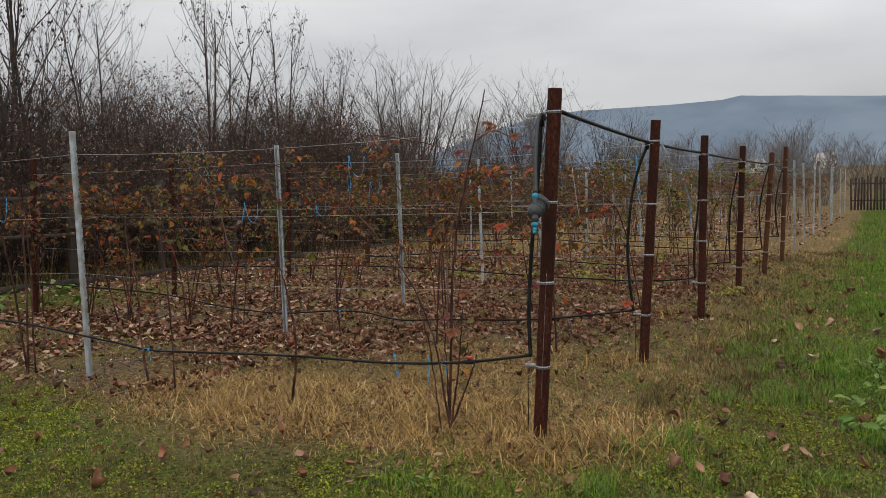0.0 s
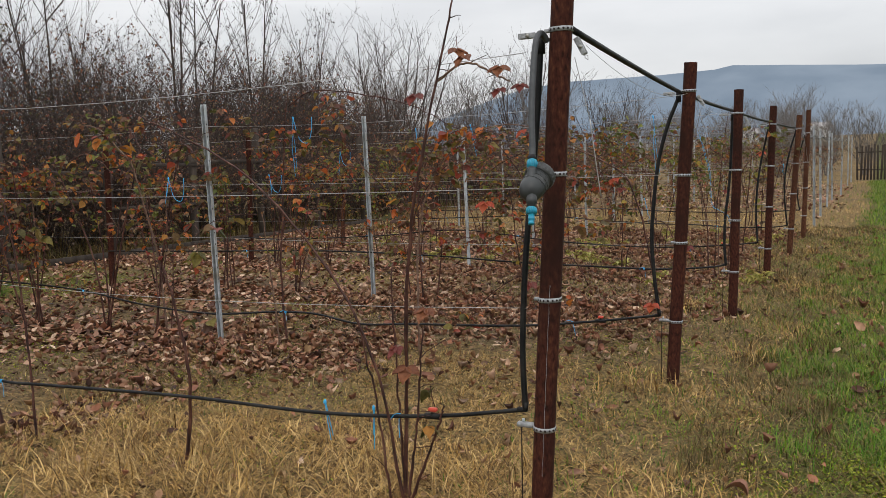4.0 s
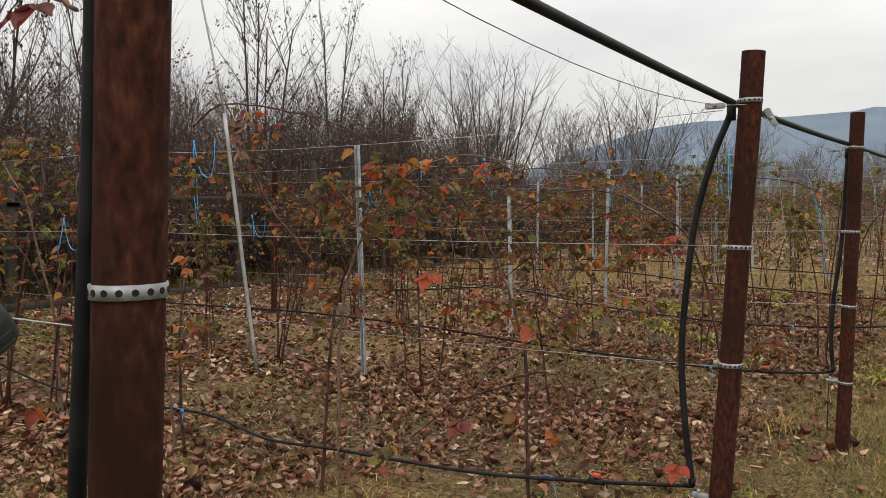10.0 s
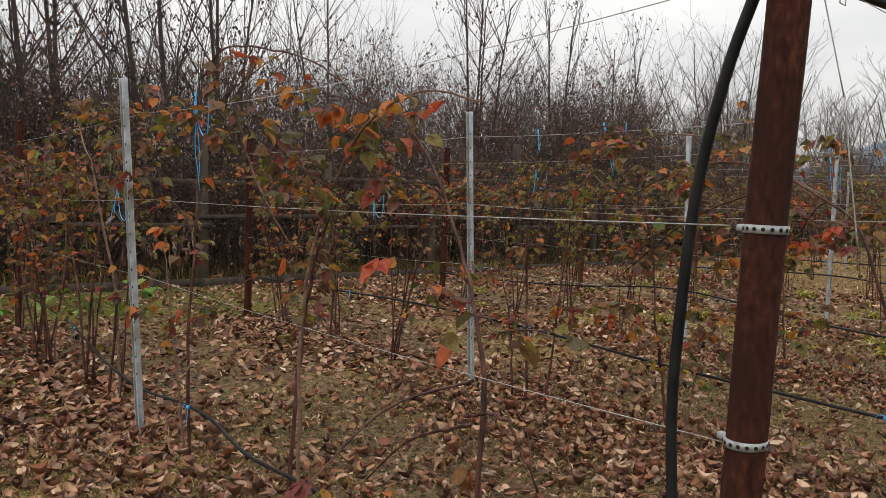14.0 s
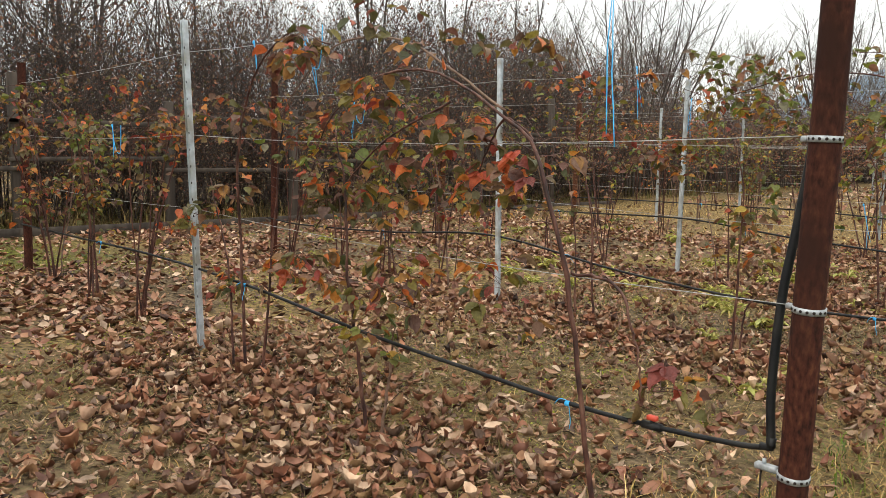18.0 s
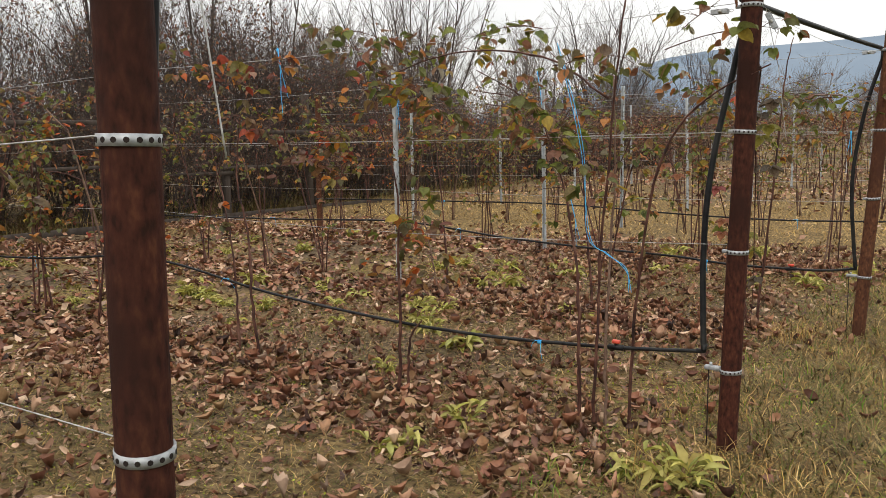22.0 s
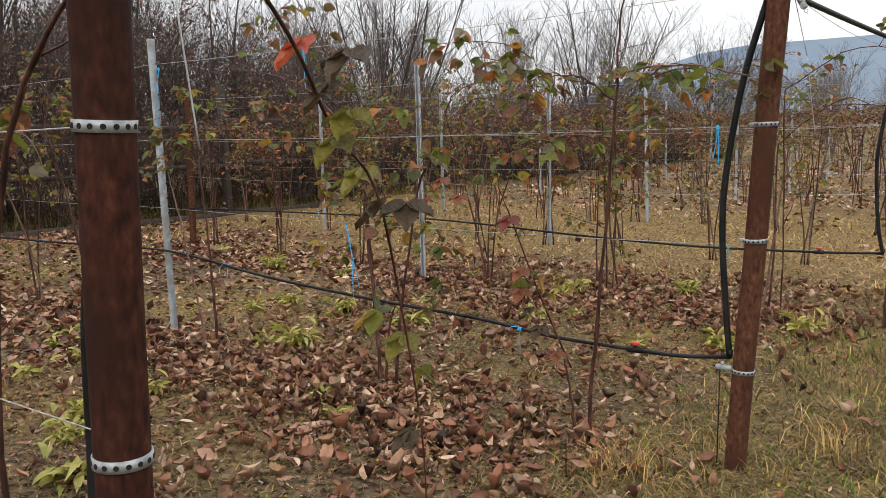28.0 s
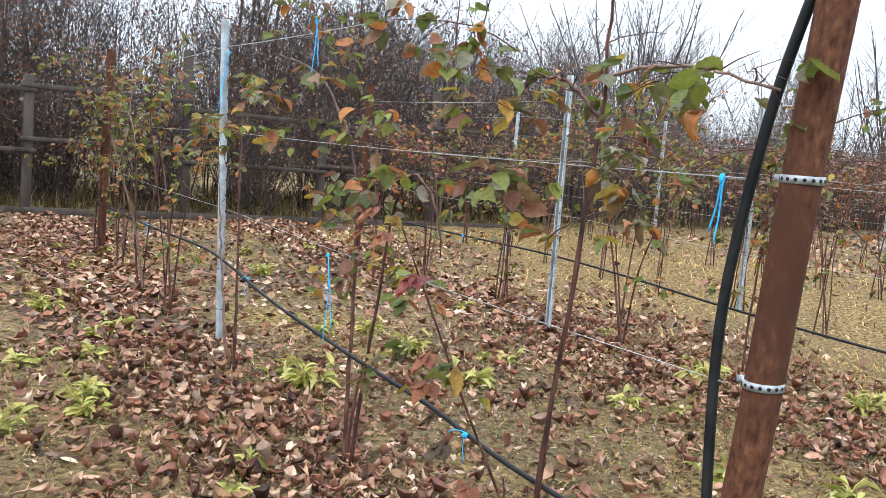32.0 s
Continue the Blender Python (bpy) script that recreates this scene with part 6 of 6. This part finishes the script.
x, y, r = scatter(60000, -0.5, 1.5, 9, 20, lambda x, y: np.clip(3.0 * patchy(x, y, 3.7, 43) - 1.0, 0.05, 1) * np.clip(1.2 - np.abs(x - 0.4) / 1.1, 0, 1), 87)
n = len(x)
strands(g, np.stack([x, y, ground_z(x, y) - 0.003], -1), 6.3 * patchy(x, y, 2.6, 11) + r.normal(0, 1.6, n), np.clip(r.normal(1.05, 0.35, n), 0, 1.5), r.uniform(0.04, 0.14, n), r.uniform(0.0026, 0.0055, n), 0.45)
for cx, cy, count in ((-0.35, 14.85, 260), (-0.45, 17.7, 200), (-0.15, 12.2, 120), (-0.5, 10.1, 160), (0.25, 15.6, 140), (0.35, 8.3, 160), (-0.2, 7.3, 160)):
    rt = np.random.default_rng(int(cy * 100))
    tx, ty = cx + rt.normal(0, 0.10, count), cy + rt.normal(0, 0.09, count)
    strands(g, np.stack([tx, ty, ground_z(tx, ty) - 0.005], -1), rt.uniform(0, 6.3, count), np.abs(rt.normal(0.5, 0.35, count)), rt.uniform(0.08, 0.22, count), rt.uniform(0.003, 0.006, count), 0.7)
mat_g = Geo()
x, y, r = scatter(42000, -16.5, -11.3, 0, 30, lambda x, y: np.clip(0.3 + patchy(x, y, 1.4, 27), 0.1, 1), 85)
n = len(x)
strands(mat_g, np.stack([x, y, rise(x, y) - 0.005], -1), r.uniform(0, 6.3, n), np.abs(r.normal(0.55, 0.4, n)), r.uniform(0.12, 0.50, n), r.uniform(0.006, 0.013, n), 0.6)
x, y, r = scatter(150000, -4.0, 1.3, 4.2, 20, lambda x, y: np.clip(np.maximum(1.1 * np.clip(1 - np.abs(x - 0.4) / 1.1, 0, 1) * np.clip((y - 6) / 5, 0.15, 1), 0.35 * patchy(x, y, 1.3, 6.1)) * np.clip(1.15 - greenness(x, y), 0.25, 1), 0.05, 1), 72)
n = len(x)
strands(mat_g, np.stack([x, y, ground_z(x, y) + 0.002], -1), r.uniform(0, 6.3, n), np.clip(r.normal(1.15, 0.25, n), 0.3, 1.5), r.uniform(0.04, 0.11, n), r.uniform(0.0032, 0.0075, n), 0.45)
x, y, r = scatter(90000, -0.5, 1.4, 6, 20.5, lambda x, y: np.clip(patchy(x, y, 2.1, 31) + 0.25, 0.1, 1) * np.clip(1.3 - np.abs(x - 0.55), 0, 1) * np.clip(np.maximum((x - 0.15) / 0.4, (y - 9.5) / 2), 0.1, 1) * np.clip(2.4 * patchy(x, y, 7.5, 13) - 0.5, 0.08, 1), 75)
n = len(x)
strands(mat_g, np.stack([x, y, ground_z(x, y) + 0.002], -1), 6.3 * patchy(x, y, 3.1, 4) + r.normal(0, 1.2, n), np.clip(r.normal(1.0, 0.35, n), 0.2, 1.5), r.uniform(0.04, 0.14, n), r.uniform(0.0035, 0.0080, n), 0.5)
x, y, r = scatter(6000, 0.3, 0.95, 5.8, 9, lambda x, y: np.clip(3 * patchy(x, y, 4.7, 41) - 1.6, 0, 1), 77)
n = len(x)
strands(mat_g, np.stack([x, y, ground_z(x, y) - 0.002], -1), r.uniform(0, 6.3, n), np.abs(r.normal(0.5, 0.35, n)), r.uniform(0.06, 0.16, n), r.uniform(0.003, 0.005, n), 0.6)
x, y, r = scatter(230000, -8, 2.2, 1.9, 6.6, lambda x, y: np.clip(2.4 * patchy(x, y, 1.5, 51) - 0.60, 0.12, 1) * np.clip(3.0 * patchy(x, y, 15.0, 53) - 0.7, 0.06, 1) * np.clip(greenness(x, y) + (x < -2.6), 0, 1), 78)
n = len(x)
strands(mat_g, np.stack([x, y, ground_z(x, y) + 0.006], -1), r.uniform(0, 6.3, n), np.clip(r.normal(1.0, 0.35, n), 0.2, 1.5), r.uniform(0.03, 0.085, n), r.uniform(0.0022, 0.0045, n), 0.5)
x, y, r = scatter(140000, -4.0, 0.4, 5.8, 19, lambda x, y: np.clip(0.25 + 0.75 * patchy(x, y, 2.3, 91), 0.1, 1), 79)
n = len(x)
strands(mat_g, np.stack([x, y, ground_z(x, y) + 0.012 + r.uniform(0, 0.02, n)], -1), r.uniform(0, 6.3, n), np.clip(r.normal(1.4, 0.15, n), 0.9, 1.6), r.uniform(0.03, 0.12, n), r.uniform(0.0018, 0.004, n), 0.1)
tagged(part("thatch", mat_g, THATCH), "matted short dead grass with green shoots", "grass", kind="stuff")
tagged(part("dry_grass", g, STRAW), "flattened straw-coloured dry grass", "grass", kind="stuff")

g = Geo()
x, y, r = scatter(330000, -0.6, 3.4, 2.2, 18, lambda x, y: np.clip(greenness(x, y), 0.16, 1) * np.clip(patchy(x, y, 1.5, 9) * 1.6, 0.12, 1) * np.clip(3.2 * patchy(x, y, 17.0, 23) - 0.9, 0.04, 1), 64)
n = len(x)
strands(g, np.stack([x, y, ground_z(x, y) - 0.004], -1), r.uniform(0, 6.3, n), np.abs(r.normal(0.5, 0.4, n)), r.uniform(0.03, 0.10, n) * (0.6 + 0.8 * patchy(x, y, 2.5, 1)), r.uniform(0.003, 0.0065, n), 0.6)
x, y, r = scatter(60000, 0.1, 9, 16, 44, lambda x, y: np.clip(greenness(x, y), 0.05, 1), 65)
n = len(x)
strands(g, np.stack([x, y, rise(x, y) - 0.004], -1), r.uniform(0, 6.3, n), np.abs(r.normal(0.4, 0.3, n)), r.uniform(0.05, 0.13, n), r.uniform(0.006, 0.013, n), 0.5)
x, y, r = scatter(40000, -6, 2.5, 1.8, 5.0, lambda x, y: greenness(x, y) * np.clip(patchy(x, y, 1.7, 21) * 1.2 - 0.1, 0.05, 1), 71)
n = len(x)
strands(g, np.stack([x, y, ground_z(x, y) - 0.004], -1), r.uniform(0, 6.3, n), np.abs(r.normal(0.6, 0.4, n)), r.uniform(0.03, 0.09, n), r.uniform(0.0025, 0.0045, n), 0.6)
tuft = np.random.default_rng(83)
for i in range(270):
    cx, cy = tuft.uniform(0.45, 2.6), tuft.uniform(3.2, 18.0)
    if patchy(cx, cy, 1.7, 33) < 0.45:
        continue
    m = int(tuft.uniform(60, 170))
    tx, ty = cx + tuft.normal(0, 0.07, m), cy + tuft.normal(0, 0.07, m)
    strands(g, np.stack([tx, ty, ground_z(tx, ty) - 0.004], -1), tuft.uniform(0, 6.3, m), np.abs(tuft.normal(0.55, 0.35, m)), tuft.uniform(0.06, 0.16, m), tuft.uniform(0.003, 0.006, m), 0.7)
tagged(part("grass", g, GRASS), "short green grass on the lane beside the rows", "grass", kind="stuff")

x, y, r = scatter(620000, -7, 3.2, 1.8, 6.4, lambda x, y: np.clip(greenness(x, y) * np.clip(patchy(x, y, 1.2, 4) * 2.6 - 0.65 + 1.4 * np.exp(-((x + 3.3) / 0.9) ** 2 - ((y - 4.1) / 0.45) ** 2) + 0.7 * np.exp(-((x - 1.2) / 0.5) ** 2 - ((y - 4.7) / 1.2) ** 2), 0.05, 1) * np.clip(2.6 * patchy(x, y, 9.0, 61) - 0.45, 0.06, 1), 0, 1), 66)
x2, y2, r = scatter(190000, -10, 3, 5, 18, lambda x, y: np.clip(patchy(x, y, 1.6, 12) - 0.34, 0, 1) * 1.1 + 0.85 * (x < -2.6) * (y < 7.4) * np.clip(2.2 * patchy(x, y, 2.4, 63) - 0.5, 0, 1) + 0.6 * greenness(x, y) * (x < 0) + 0.9 * np.clip(patchy(x, y, 1.9, 25) - 0.30, 0, 1) * (x > 0.2), 67)
x, y = np.r_[x, x2], np.r_[y, y2]
n = len(x)
g = blades(Geo(), np.stack([x, y, ground_z(x, y) + 0.004 + r.uniform(0, 0.035, n) * np.clip(2 * patchy(x, y, 8.0, 61) - 0.5, 0.1, 1)], -1), r.uniform(0, 6.3, n), r.normal(0, 0.6, n), r.normal(0, 0.6, n), r.uniform(0.007, 0.018, n), 1.1, 0.1, small="chip")
tagged(part("moss_and_clover", g, MOSS), "low moss and chickweed on the ground", "ground cover", kind="stuff")
